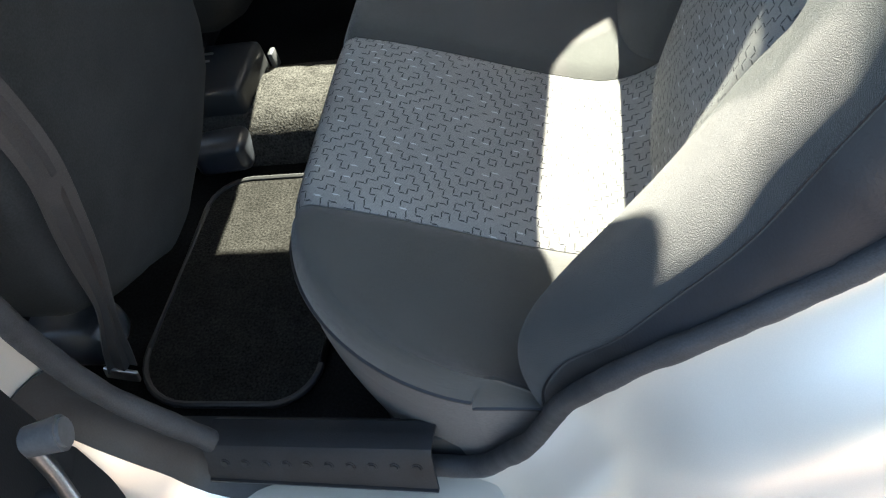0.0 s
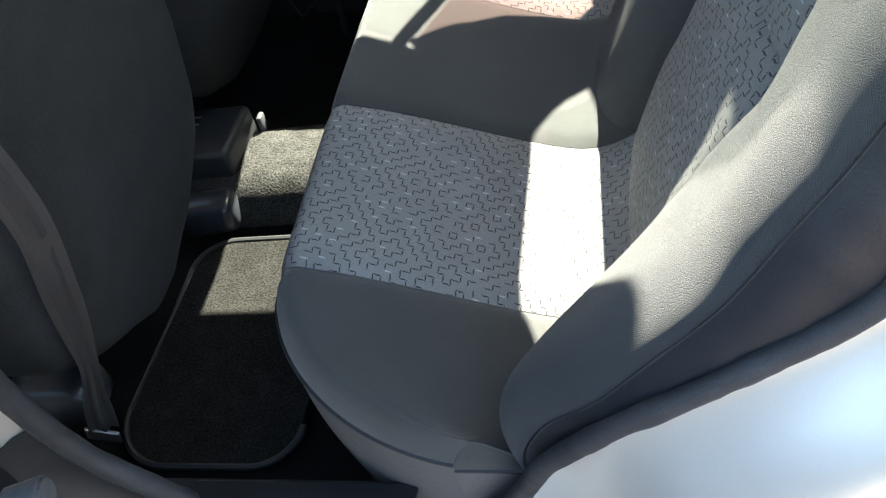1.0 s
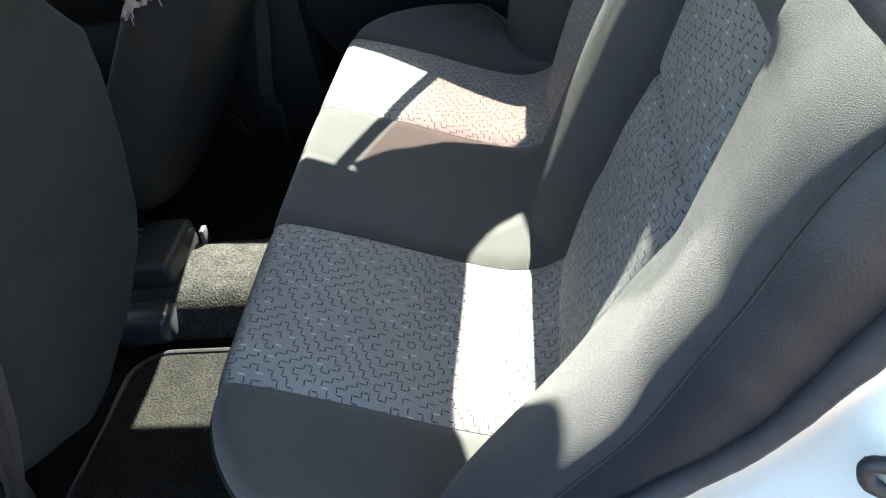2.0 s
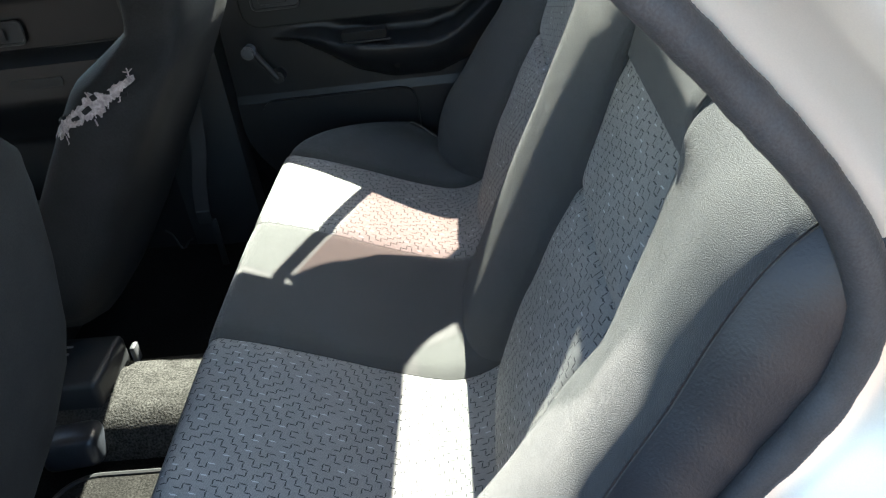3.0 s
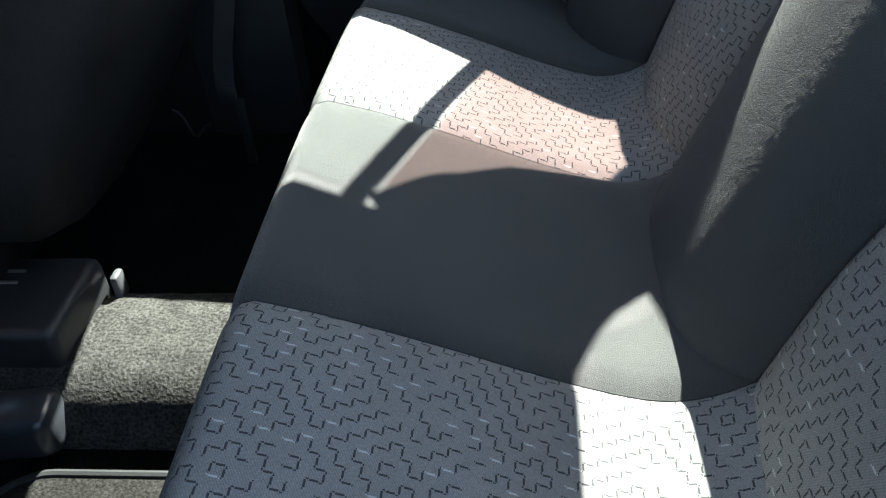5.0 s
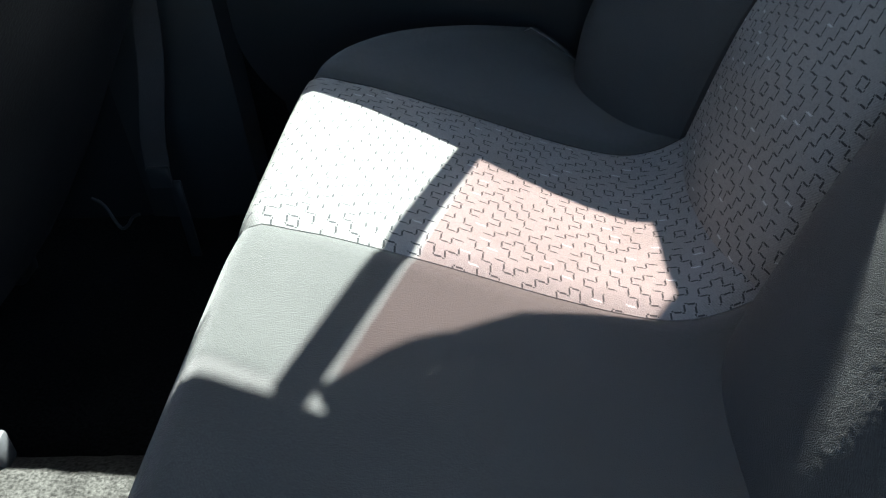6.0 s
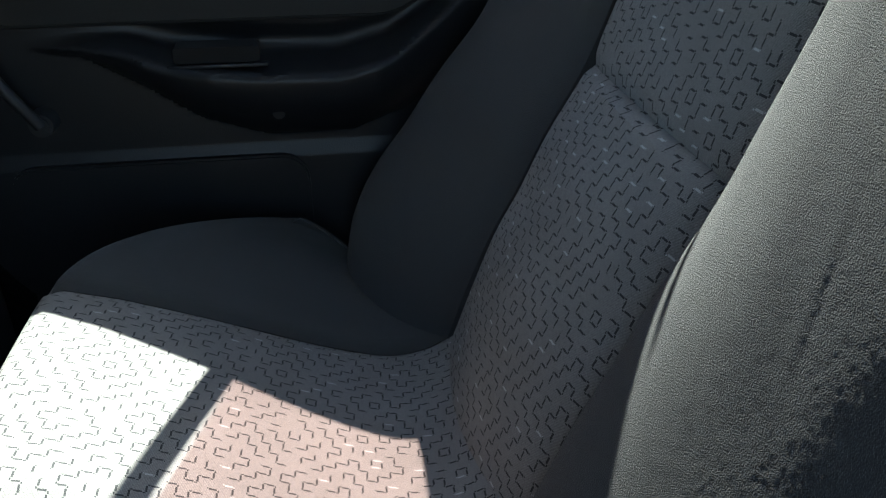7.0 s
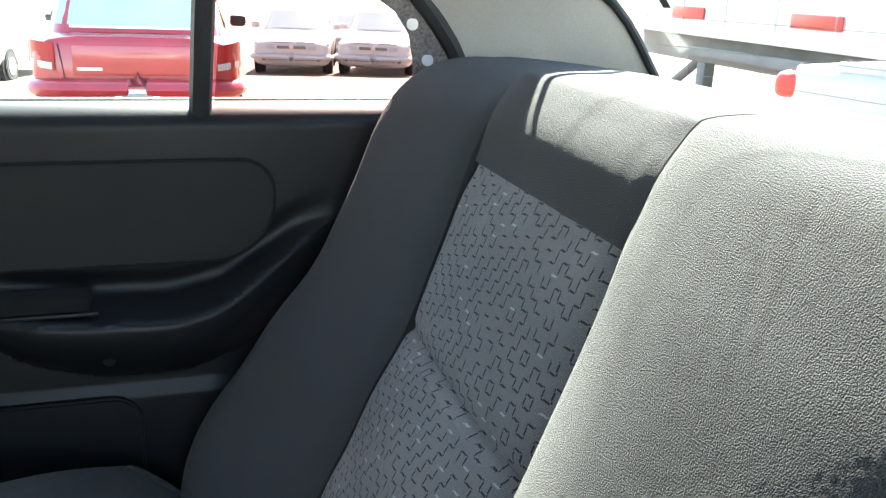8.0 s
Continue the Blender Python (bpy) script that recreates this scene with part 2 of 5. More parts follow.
def rod(a, b, r, r2=None, sides=16, bm=None):
    """A round bar from a to b with softened ends."""
    a, b = Vector(a), Vector(b)
    r2 = r if r2 is None else r2
    d = b - a
    x = bmesh.new()
    bmesh.ops.create_cone(x, cap_ends=True, segments=sides, radius1=r, radius2=r2, depth=d.length)
    bmesh.ops.bevel(x, geom=[e for e in x.edges if len(e.link_faces) == 2 and min(len(f.verts) for f in e.link_faces) == 4 and max(len(f.verts) for f in e.link_faces) > 4], offset=min(r, r2) * 0.25, segments=2, affect="EDGES")
    m = Matrix.Translation((a + b) / 2) @ d.to_track_quat("Z", "Y").to_matrix().to_4x4()
    bmesh.ops.transform(x, matrix=m, verts=x.verts)
    return merge(bm, x)


def tube(points, r, sides=10, flat=1.0, closed=False):
    """A bar of round or flattened section along a line of points."""
    P = [Vector(p) for p in points]
    bm = bmesh.new()
    rings = []
    ref = Vector((0, 1, 0))
    radii = r if isinstance(r, list) else [r] * len(P)
    for i, p in enumerate(P):
        r = radii[i]
        a, b = P[max(i - 1, 0)], P[min(i + 1, len(P) - 1)]
        d = (b - a).normalized()
        side = d.cross(ref)
        side = side.normalized() if side.length > 1e-4 else Vector((1, 0, 0))
        up = side.cross(d).normalized()
        rings.append([bm.verts.new(p + side * (r * math.cos(q)) + up * (r * flat * math.sin(q))) for q in [2 * math.pi * k / sides for k in range(sides)]])
    for A, B in zip(rings, rings[1:]):
        for k in range(sides):
            bm.faces.new((A[k], A[(k + 1) % sides], B[(k + 1) % sides], B[k]))
    bm.faces.new(rings[0][::-1])
    bm.faces.new(rings[-1])
    return bm


def sheet(rows, thick=0.0, uvs=None, bm=None, direction=None):
    """A surface through rows of points, closed behind by a copy thick metres along direction (or along its normals)."""
    x = bmesh.new()
    lay = x.loops.layers.uv.new("uv")
    nu, nv = len(rows), len(rows[0])
    V = [[x.verts.new(p) for p in r] for r in rows]
    for i in range(nu - 1):
        for j in range(nv - 1):
            f = x.faces.new((V[i][j], V[i + 1][j], V[i + 1][j + 1], V[i][j + 1]))
            if uvs:
                for lp, (a, b) in zip(f.loops, ((i, j), (i + 1, j), (i + 1, j + 1), (i, j + 1))):
                    lp[lay].uv = uvs[a][b]
    if thick:
        x.normal_update()
        W = [[x.verts.new(v.co + (Vector(direction) if direction else v.normal) * thick) for v in r] for r in V]
        for i in range(nu - 1):
            for j in range(nv - 1):
                x.faces.new((W[i][j], W[i][j + 1], W[i + 1][j + 1], W[i + 1][j]))
        ring = [(i, 0) for i in range(nu)] + [(nu - 1, j) for j in range(1, nv)] + [(i, nv - 1) for i in range(nu - 2, -1, -1)] + [(0, j) for j in range(nv - 2, 0, -1)]
        for (a, b), (c, d) in zip(ring, ring[1:] + ring[:1]):
            x.faces.new((V[a][b], V[c][d], W[c][d], W[a][b]))
    return merge(bm, x)


def refine(rows, fu, fv):
    """The grid of points with fu and fv times as many steps, by cubic curves through its points."""
    def along(g, f):
        n = len(g)
        u = np.linspace(0, n - 1, (n - 1) * f + 1)
        i = np.minimum(u.astype(int), n - 2)
        t = (u - i)[:, None, None]
        p1, p2 = g[i], g[i + 1]
        p0 = np.where((i > 0)[:, None, None], g[np.maximum(i - 1, 0)], 2 * p1 - p2)
        p3 = np.where((i < n - 2)[:, None, None], g[np.minimum(i + 2, n - 1)], 2 * p2 - p1)
        return 0.5 * (2 * p1 + (p2 - p0) * t + (2 * p0 - 5 * p1 + 4 * p2 - p3) * t ** 2 + (3 * p1 - p0 - 3 * p2 + p3) * t ** 3)

    g = along(np.array(rows, dtype=float), fu)
    return along(g.transpose(1, 0, 2), fv).transpose(1, 0, 2)


def soften(a, k):
    for _ in range(k):
        a = (a + np.roll(a, 1, 0) + np.roll(a, -1, 0) + np.roll(a, 1, 1) + np.roll(a, -1, 1)) / 5
    return a / max(float(np.abs(a).std()), 1e-9)


def napped(name, rows, uvs, fu, fv, material, parent, label, seed, creases=0.0, depth=1.0):
    """A cloth surface whose threads and pile are real relief: a fine grid pushed out and in along its normals."""
    g = refine(rows, fu, fv)
    uv = refine([[(p[0], p[1], 0.0) for p in r] for r in uvs], fu, fv)[:, :, :2]
    nrm = np.cross(np.gradient(g, axis=0), np.gradient(g, axis=1))
    nrm /= np.linalg.norm(nrm, axis=2, keepdims=True) + 1e-12
    rng = np.random.default_rng(seed)
    nu, nv = g.shape[:2]
    i, j = np.meshgrid(np.arange(nu), np.arange(nv), indexing="ij")
    h = 0.000028 * rng.standard_normal((nu, nv)).clip(-2, 2) + 0.000010 * soften(rng.standard_normal((nu, nv)), 1) + 0.000010 * soften(rng.standard_normal((nu, nv)), 16)
    if creases:
        for _ in range(9):
            # a long shallow wrinkle running down and outwards
            ci, cj, a = rng.uniform(0.2, 0.8) * nu, rng.uniform(0.15, 0.85) * nv, rng.uniform(0.5, 1.1)
            u = (i - ci) * math.cos(a) + (j - cj) * math.sin(a)
            v = -(i - ci) * math.sin(a) + (j - cj) * math.cos(a) + 5 * np.sin(u / rng.uniform(16, 30))
            h -= creases * (np.exp(-(v / 2.6) ** 2) - 0.6 * np.exp(-((v - 6) / 4) ** 2)) * np.exp(-(u / rng.uniform(28, 60)) ** 2)
    edge = np.minimum(np.minimum(i, nu - 1 - i), np.minimum(j, nv - 1 - j)).clip(0, 3) / 3
    v = (g + nrm * (depth * h * edge)[:, :, None]).reshape(-1, 3)
    a = (i * nv + j)[:-1, :-1].reshape(-1)
    f = np.stack([a, a + nv, a + nv + 1, a + 1], axis=1)
    me = bpy.data.meshes.new(name)
    me.from_pydata(v.tolist(), [], f.tolist())
    lay = me.uv_layers.new(name="uv")
    lay.data.foreach_set("uv", uv.reshape(-1, 2)[f.reshape(-1)].astype(np.float32).reshape(-1))
    me.polygons.foreach_set("use_smooth", np.ones(len(f), dtype=bool))
    me.materials.append(material)
    ob = new(name, me)
    ob.parent = parent
    ob.matrix_parent_inverse = Matrix.Translation(parent.location).inverted()
    ob["label"] = label
    return ob


def plate(outline, y, depth, bevel=0.003):
    """A slab cut to an outline of (x, z), from y to y + depth."""
    x = bmesh.new()
    f = x.faces.new([x.verts.new((p[0], y, p[1])) for p in outline])
    r = bmesh.ops.extrude_face_region(x, geom=[f])
    bmesh.ops.translate(x, vec=(0, depth, 0), verts=[v for v in r["geom"] if isinstance(v, bmesh.types.BMVert)])
    if bevel:
        bmesh.ops.bevel(x, geom=x.edges[:], offset=bevel, segments=2, affect="EDGES", clamp_overlap=True)
    return x


def rounded(x0, z0, x1, z1, r, n=6):
    """A rounded rectangle outline; r may be four radii from (x0, z0) round by (x1, z0)."""
    rs = r if isinstance(r, (list, tuple)) else (r,) * 4
    out = []
    for (cx, cz, a0), q in zip(((x0, z0, 180), (x1, z0, 270), (x1, z1, 0), (x0, z1, 90)), rs):
        ox, oz = (cx + q if cx == x0 else cx - q), (cz + q if cz == z0 else cz - q)
        for k in range(n + 1):
            a = radians(a0 + 90 * k / n)
            out.append((ox + q * math.cos(a), oz + q * math.sin(a)))
    return out


# ---------- the car's body ----------
# x runs to the car's rear, y to its right side, z up; the camera comes in by the open left rear door
car = empty("car_body", "silver-beige sedan body shell with an open rear door", "car body", kind="structure", at=(0, 0, 0))

# floor: dark carpet with a rounded tunnel
def floor_z(x, y):
    t = max(0.0, 1 - abs((y - 0.088) / 0.108) ** 3.2)
    return 0.272 + 0.068 * t ** 0.6


rows = [[(x, y, floor_z(x, y)) for y in np.linspace(-0.56, 0.70, 64)] for x in np.linspace(-1.35, 0.5, 40)]
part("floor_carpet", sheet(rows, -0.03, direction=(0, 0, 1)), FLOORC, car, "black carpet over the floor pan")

# carpet strip over the tunnel between console and rear seat
rows = [[(x, y, floor_z(x, y) + 0.006 + 0.0015 * noise.noise((x * 60, y * 60, 0))) for y in np.linspace(-0.020, 0.196, 44)] for x in np.linspace(-0.40, 0.0, 36)]
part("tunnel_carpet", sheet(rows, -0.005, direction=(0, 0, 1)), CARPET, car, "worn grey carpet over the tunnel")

# the door opening's rim: (x, y, z) from the front pillar over the sill and the wheel arch up to the roof
RIM = [(-0.10, -0.60, 1.24), (-0.135, -0.615, 0.95), (-0.160, -0.62, 0.76), (-0.168, -0.615, 0.65), (-0.155, -0.61, 0.56), (-0.123, -0.605, 0.496), (-0.104, -0.600, 0.457), (-0.091, -0.598, 0.428), (-0.05, -0.597, 0.408), (0.0, -0.596, 0.400),
       (0.06, -0.595, 0.400), (0.122, -0.595, 0.397), (0.164, -0.598, 0.403), (0.189, -0.600, 0.424), (0.222, -0.608, 0.474), (0.246, -0.618, 0.535), (0.269, -0.628, 0.590), (0.319, -0.640, 0.656),
       (0.368, -0.643, 0.697), (0.450, -0.645, 0.769), (0.493, -0.645, 0.821), (0.532, -0.643, 0.876), (0.545, -0.640, 0.930), (0.528, -0.636, 0.985), (0.478, -0.625, 1.050), (0.413, -0.610, 1.120), (0.33, -0.595, 1.200), (0.22, -0.585, 1.245), (0.06, -0.58, 1.258), (-0.06, -0.585, 1.255), (-0.10, -0.60, 1.24)]
rim = smooth_line(RIM, 150)


def rim_out(i):
    """The way out of the opening, in its plane, at point i of the rim."""
    a, b = rim[max(i - 2, 0)], rim[min(i + 2, len(rim) - 1)]
    d = (b - a).normalized()
    return Vector((d.z, 0, -d.x)).normalized()


# the seal: a cloth-covered round cord, ribbed across and a little lumpy
cord = smooth_line(RIM, 1800)
ARCH = [math.sin(min(1.0, max(0.0, (p.x - 0.20) / 0.10)) * math.pi / 2) * min(1.0, max(0.0, (0.86 - p.z) / 0.08)) for p in cord]
cord = [p + Vector((0.62, 0, -0.78)) * 0.008 * w for p, w in zip(cord, ARCH)]
CORD_R = [(0.0112 - 0.0026 * ARCH[i]) * (1 + 0.012 * (-1) ** i + 0.10 * noise.noise((i * 0.045, 1.7, 0)) + 0.06 * noise.noise((i * 0.13, 4.7, 0))) for i in range(len(cord))]
part("door_seal", tube(cord, CORD_R, 14), SEAL, car, "black ribbed door seal round the opening")


JAMB = [(0.004, 0.004), (0.016, 0.002), (0.030, -0.010), (0.042, -0.030), (0.052, -0.052), (0.068, -0.068), (0.090, -0.076), (0.115, -0.082), (0.13, -0.10), (0.14, -0.13)]
rows = [[rim[i] + rim_out(i) * o + Vector((0, dy, 0)) for o, dy in JAMB] for i in range(len(rim))]
part("door_jamb", sheet(rows, 0), PAINT, car, "silver-beige painted door jamb")

# outer skin of the left side, rear of the opening and below it
def skin_y(z):
    return -0.79 + 0.16 * max(0.0, z - 0.90) / 0.35 - 0.01 * math.cos(z * 5)


rows = []
for i in range(len(rim)):
    o = rim_out(i)
    p = rim[i] + o * 0.14 + Vector((0, -0.13, 0))
    far = Vector((p.x + o.x * 0.7, 0, max(0.17, min(1.2, p.z + o.z * 0.5))))
    rows.append([p.lerp(Vector((far.x, skin_y(far.z), far.z)), k / 5) for k in range(6)])
part("side_panel", sheet(rows, 0), PAINT, car, "silver-beige painted rear quarter")

# sill: inner wall, top and step plate
part("sill", box((1.5, 0.10, 0.20), (-0.55, -0.625, 0.280), 0.02), PAINT, car)
part("sill_trim", box((0.62, 0.030, 0.15), (-0.06, -0.566, 0.345), 0.012), RUBBER, car, "black plastic inner sill trim")
step = part("step_plate", sheet([[(x, y, z + (0.010 * (0.130 - x) / 0.236 if z < 0.42 else 0.0)) for y, z in ((-0.570, 0.422), (-0.572, 0.438), (-0.576, 0.4435), (-0.588, 0.4465), (-0.592, 0.4485), (-0.604, 0.4475), (-0.6075, 0.444), (-0.614, 0.428), (-0.619, 0.414), (-0.622, 0.405), (-0.627, 0.404))] for x in np.linspace(-0.106, 0.130, 30)], -0.004), TRIMBLACK, car, "scuffed black plastic step plate with a row of dimples")
for k in range(10):
    c = Vector((-0.086 + 0.0222 * k, -0.6125, 0.4325))
    nrm = Vector((0, -0.943, 0.333))
    part("dimple", rod(c - nrm * 0.004, c + nrm * 0.0055, 0.0080, 0.0048, 14), TRIMBLACK, step)
KICK0 = min(i for i in range(len(rim)) if rim[i].z < 0.618)
KICK1 = min(i for i in range(KICK0, len(rim)) if rim[i].x > -0.040)
part("kick_trim", sheet([[rim[i] + rim_out(i) * o + Vector((0, dy, 0)) for o, dy in ((0.006, -0.004), (0.016, -0.006), (0.026, -0.012), (0.034, -0.024), (0.038, -0.034), (0.040, -0.034))] for i in range(KICK0, KICK1)], 0.003), TRIMBLACK, car, "black plastic pillar foot trim")
part("drip_rail", tube([rim[i] + rim_out(i) * 0.112 + Vector((0, -0.088, 0)) for i in range(76, 118)], 0.005, 8), PAINT, car)
part("drip_seam", tube([rim[i] + rim_out(i) * 0.128 + Vector((0, -0.108, 0)) for i in range(76, 118)], 0.003, 6), RUBBER, car)

# roof, pillars and the far side
part("roof", sheet([[(x, y, 1.285 + 0.035 * (1 - (y / 0.6) ** 2) - (0.05 * (max(0.0, x + 0.3) / 0.8) ** 2)) for y in np.linspace(-0.60, 0.60, 14)] for x in np.linspace(-1.15, 0.485, 16)], 0.035, direction=(0, 0, 1)), [PAINT], car, "roof panel")
part("headliner", sheet([[(x, y, 1.272 + 0.035 * (1 - (y / 0.6) ** 2) - (0.05 * (max(0.0, x + 0.3) / 0.8) ** 2)) for y in np.linspace(-0.60, 0.60, 14)] for x in np.linspace(-1.15, 0.485, 16)], 0.006, direction=(0, 0, 1)), LINING, car, "pale fabric headliner")


# ---------- rear seat ----------
CUSHION = [(0.000, 0.585), (0.027, 0.578), (0.054, 0.570), (0.125, 0.543), (0.200, 0.512), (0.254, 0.493), (0.290, 0.486), (0.322, 0.492), (0.350, 0.507)]
NOSE = [(0.020, 0.36), (-0.008, 0.42), (-0.022, 0.48), (-0.026, 0.53), (-0.021, 0.560), (-0.010, 0.577)]
BACK = [(0.330, 0.46), (0.343, 0.505), (0.376, 0.600), (0.400, 0.650), (0.422, 0.700), (0.450, 0.752), (0.468, 0.800), (0.486, 0.850), (0.502, 0.900), (0.518, 0.935), (0.540, 0.958), (0.570, 0.972),
        (0.610, 0.976), (0.650, 0.970), (0.680, 0.955), (0.695, 0.930), (0.700, 0.86)]
ROLL = [(0.502, 0.900), (0.5118, 0.921), (0.5255, 0.948), (0.538, 0.9655), (0.550, 0.9765), (0.590, 0.979), (0.640, 0.973), (0.680, 0.956), (0.695, 0.930), (0.700, 0.86)]
SEAM_IN, SEAM_OUT = 0.146, 0.405
END_Y = 0.588
END_W = END_Y - 0.385


def crown(y):
    return 0.012 * math.cos(min(abs(y) / 0.40, 1.0) * math.pi / 2)


def puff(y, a, b, depth=0.007, width=0.018):
    """How far a panel sinks next to its two seams at a and b."""
    d = min(y - a, b - y)
    return depth * math.exp(-max(d, 0) / width * 2.2)


cushion_line = smooth_line([(p[0], 0, p[1]) for p in NOSE + CUSHION], 60)
back_line = smooth_line([(p[0], 0, p[1]) for p in BACK], 84)
MIDDLE = [(0.290, 0.46), (0.3028, 0.505), (0.3462, 0.600), (0.392, 0.700), (0.4382, 0.800), (0.4792, 0.885), (0.4980, 0.920), (0.5142, 0.948), (0.5270, 0.9665), (0.542, 0.977), (0.566, 0.982), (0.600, 0.983), (0.645, 0.974), (0.680, 0.957), (0.695, 0.930), (0.700, 0.86)]
middle_line = smooth_line([(p[0], 0, p[1]) for p in MIDDLE], 84)
panel_line = smooth_line([(p[0], 0, p[1]) for p in BACK[:8] + ROLL], 84)


TOP = min(range(len(panel_line)), key=lambda k: (panel_line[k] - Vector((0.502, 0, 0.900))).length)


def end_cut(y):
    """How far the cushion's front edge lies back at its rounded ends."""
    a = max(0.0, (abs(y) - 0.385) / END_W)
    return 0.225 * (1 - math.sqrt(max(0.0, 1 - min(a, 1.0) ** (2.0 if y < 0 else 1.7))))


def cushion_point(k, y, a, b):
    p = cushion_line[k]
    back = 0.350
    cut = end_cut(y)
    x = back - (back - p.x) * (back - cut) / back if p.x > 0 else p.x + cut
    z = p.z + crown(y) - puff(y, a, b)
    edge = max(0.0, abs(y) - 0.44) / 0.15
    z -= 0.036 * edge ** 2.0
    return Vector((x, y, z))


def lengths(line):
    s = [0.0]
    for p, q in zip(line, line[1:]):
        s.append(s[-1] + (q - p).length)
    return s


rear_seat = empty("rear_seat", "grey cloth rear bench seat with dash-patterned panels", "car seat", at=(0.15, 0, 0.36))


def cushion_panel(name, a, b, material, label, n, k0=0, k1=None):
    s = lengths(cushion_line)
    k1 = len(cushion_line) if k1 is None else k1
    ys = list(np.linspace(a + 0.0006, b - 0.0006, n))
    if b >= END_Y:
        ys = list(a + 0.0006 + (b - a - 0.0012) * np.sin(np.linspace(0, math.pi / 2, n)))
    if a <= -END_Y:
        ys = list(b - 0.0006 - (b - a - 0.0012) * np.sin(np.linspace(math.pi / 2, 0, n)))
    rows = [[cushion_point(k, y, a, b) for y in ys] for k in range(k0, k1)]
    uvs = [[(s[k], y) for y in ys] for k in range(k0, k1)]
    return part(name, sheet(rows, -0.03, uvs, direction=(0, 0, 1)), material, rear_seat, label)


cushion_panel("seat_panel", -SEAM_IN, SEAM_IN, CLOTH, "plain dark cloth centre panel", 26)
cushion_panel("seat_panel", -SEAM_OUT, -SEAM_IN, PATTERN, "dash-patterned cloth panel", 22)
cushion_panel("seat_panel", SEAM_IN, SEAM_OUT, PATTERN, "dash-patterned cloth panel", 22)
SKIRT_K = min(k for k in range(len(cushion_line)) if cushion_line[k].z > 0.540)
for a, b in ((-END_Y, -SEAM_OUT), (SEAM_OUT, END_Y)):
    cushion_panel("seat_panel", a, b, CLOTH, "plain dark cloth end panel", 40, SKIRT_K)
    cushion_panel("skirt", a, b, SKIRT, "grey vinyl skirt", 40, 0, SKIRT_K + 1)
    sgn = 1 if b > 0 else -1
    hem, low = [], []
    seam_z = cushion_point(SKIRT_K, sgn * (END_Y - 0.001), a, b).z - 0.004
    for k in range(SKIRT_K, len(cushion_line)):
        t = cushion_point(k, sgn * (END_Y - 0.001), a, b)
        drop = max(0.004, t.z - seam_z + 0.08 * max(0.0, t.x - 0.23))
        hem.append([t + Vector((0, sgn * o, -drop * d)) for o, d in ((0.0, 0.0), (0.003, 0.25), (0.004, 0.6), (0.003, 1.0))])
        low.append([hem[-1][-1], Vector((t.x, sgn * END_Y, 0.43)), Vector((t.x, sgn * (END_Y - 0.012), 0.385))])
    part("end_face", sheet(hem, 0.004, direction=(0, -sgn, 0)), CLOTH, rear_seat, "dark cloth over the end of the cushion")
    part("skirt_end", sheet(low, 0.004, direction=(0, -sgn, 0)), SKIRT, rear_seat)
    part("seam", tube([r[-1] for r in hem], 0.0022, 6), VINYL, rear_seat)
    rows = [[cushion_point(SKIRT_K, y, a, b) for y in sgn * (SEAM_OUT + (END_Y - SEAM_OUT - 0.001) * np.sin(np.linspace(0, math.pi / 2, 40)))]]
    part("seam", tube([p + Vector((-0.001, 0, 0)) for p in rows[0]], 0.0022, 6), VINYL, rear_seat)
part("seat_base", box((0.33, 1.0, 0.11), (0.19, 0, 0.335), 0.02), PLASTIC, rear_seat)

def eased(x, xs, ys, h=0.045):
    """A table read with its corners rounded over h on either side."""
    return sum((1 - abs(k) / 6) * float(np.interp(x + h * k / 6, xs, ys)) for k in range(-5, 6)) / 6


def side_bulge(y, z):
    """How far the side bolsters stand forward of the panels."""
    f = eased(z, [0.45, 0.50, 0.545, 0.58, 0.62, 0.669, 0.70, 0.76, 0.83, 0.88, 0.92, 0.955, 0.98], [0.080, 0.106, 0.126, 0.124, 0.110, 0.089, 0.079, 0.067, 0.0555, 0.044, 0.032, 0.020, 0.010])
    if y > 0:
        f = eased(z, [0.45, 0.50, 0.58, 0.62, 0.70, 0.76, 0.83, 0.92, 0.99], [0.075, 0.090, 0.100, 0.092, 0.074, 0.058, 0.050, 0.043, 0.030])
    else:
        f += eased(z, [0.50, 0.56, 0.66, 0.76, 0.90, 0.96], [0.006, 0.014, 0.014, -0.006, -0.009, 0.0])
    a = min(max((abs(y) - 0.40) / 0.205, 0.0), 1.0)
    low = min(max((0.635 - z) / 0.09, 0.0), 1.0)
    slant = 1.25 * a - 1.73 * max(0.0, a - 0.62) ** 2 if y < 0 else a * (1.12 - 0.12 * a) * min(1.0, a * 8) ** 0.5
    return f * (slant * (1 - low) + low * math.sin(min(a / 0.92, 1.0) * math.pi / 2))


def widen(z):
    """Where the near bolster and its flank swell out towards the door, 0 to 1."""
    t = min(max((z - 0.585) / 0.08, 0.0), 1.0)
    return t * t * (3 - 2 * t)


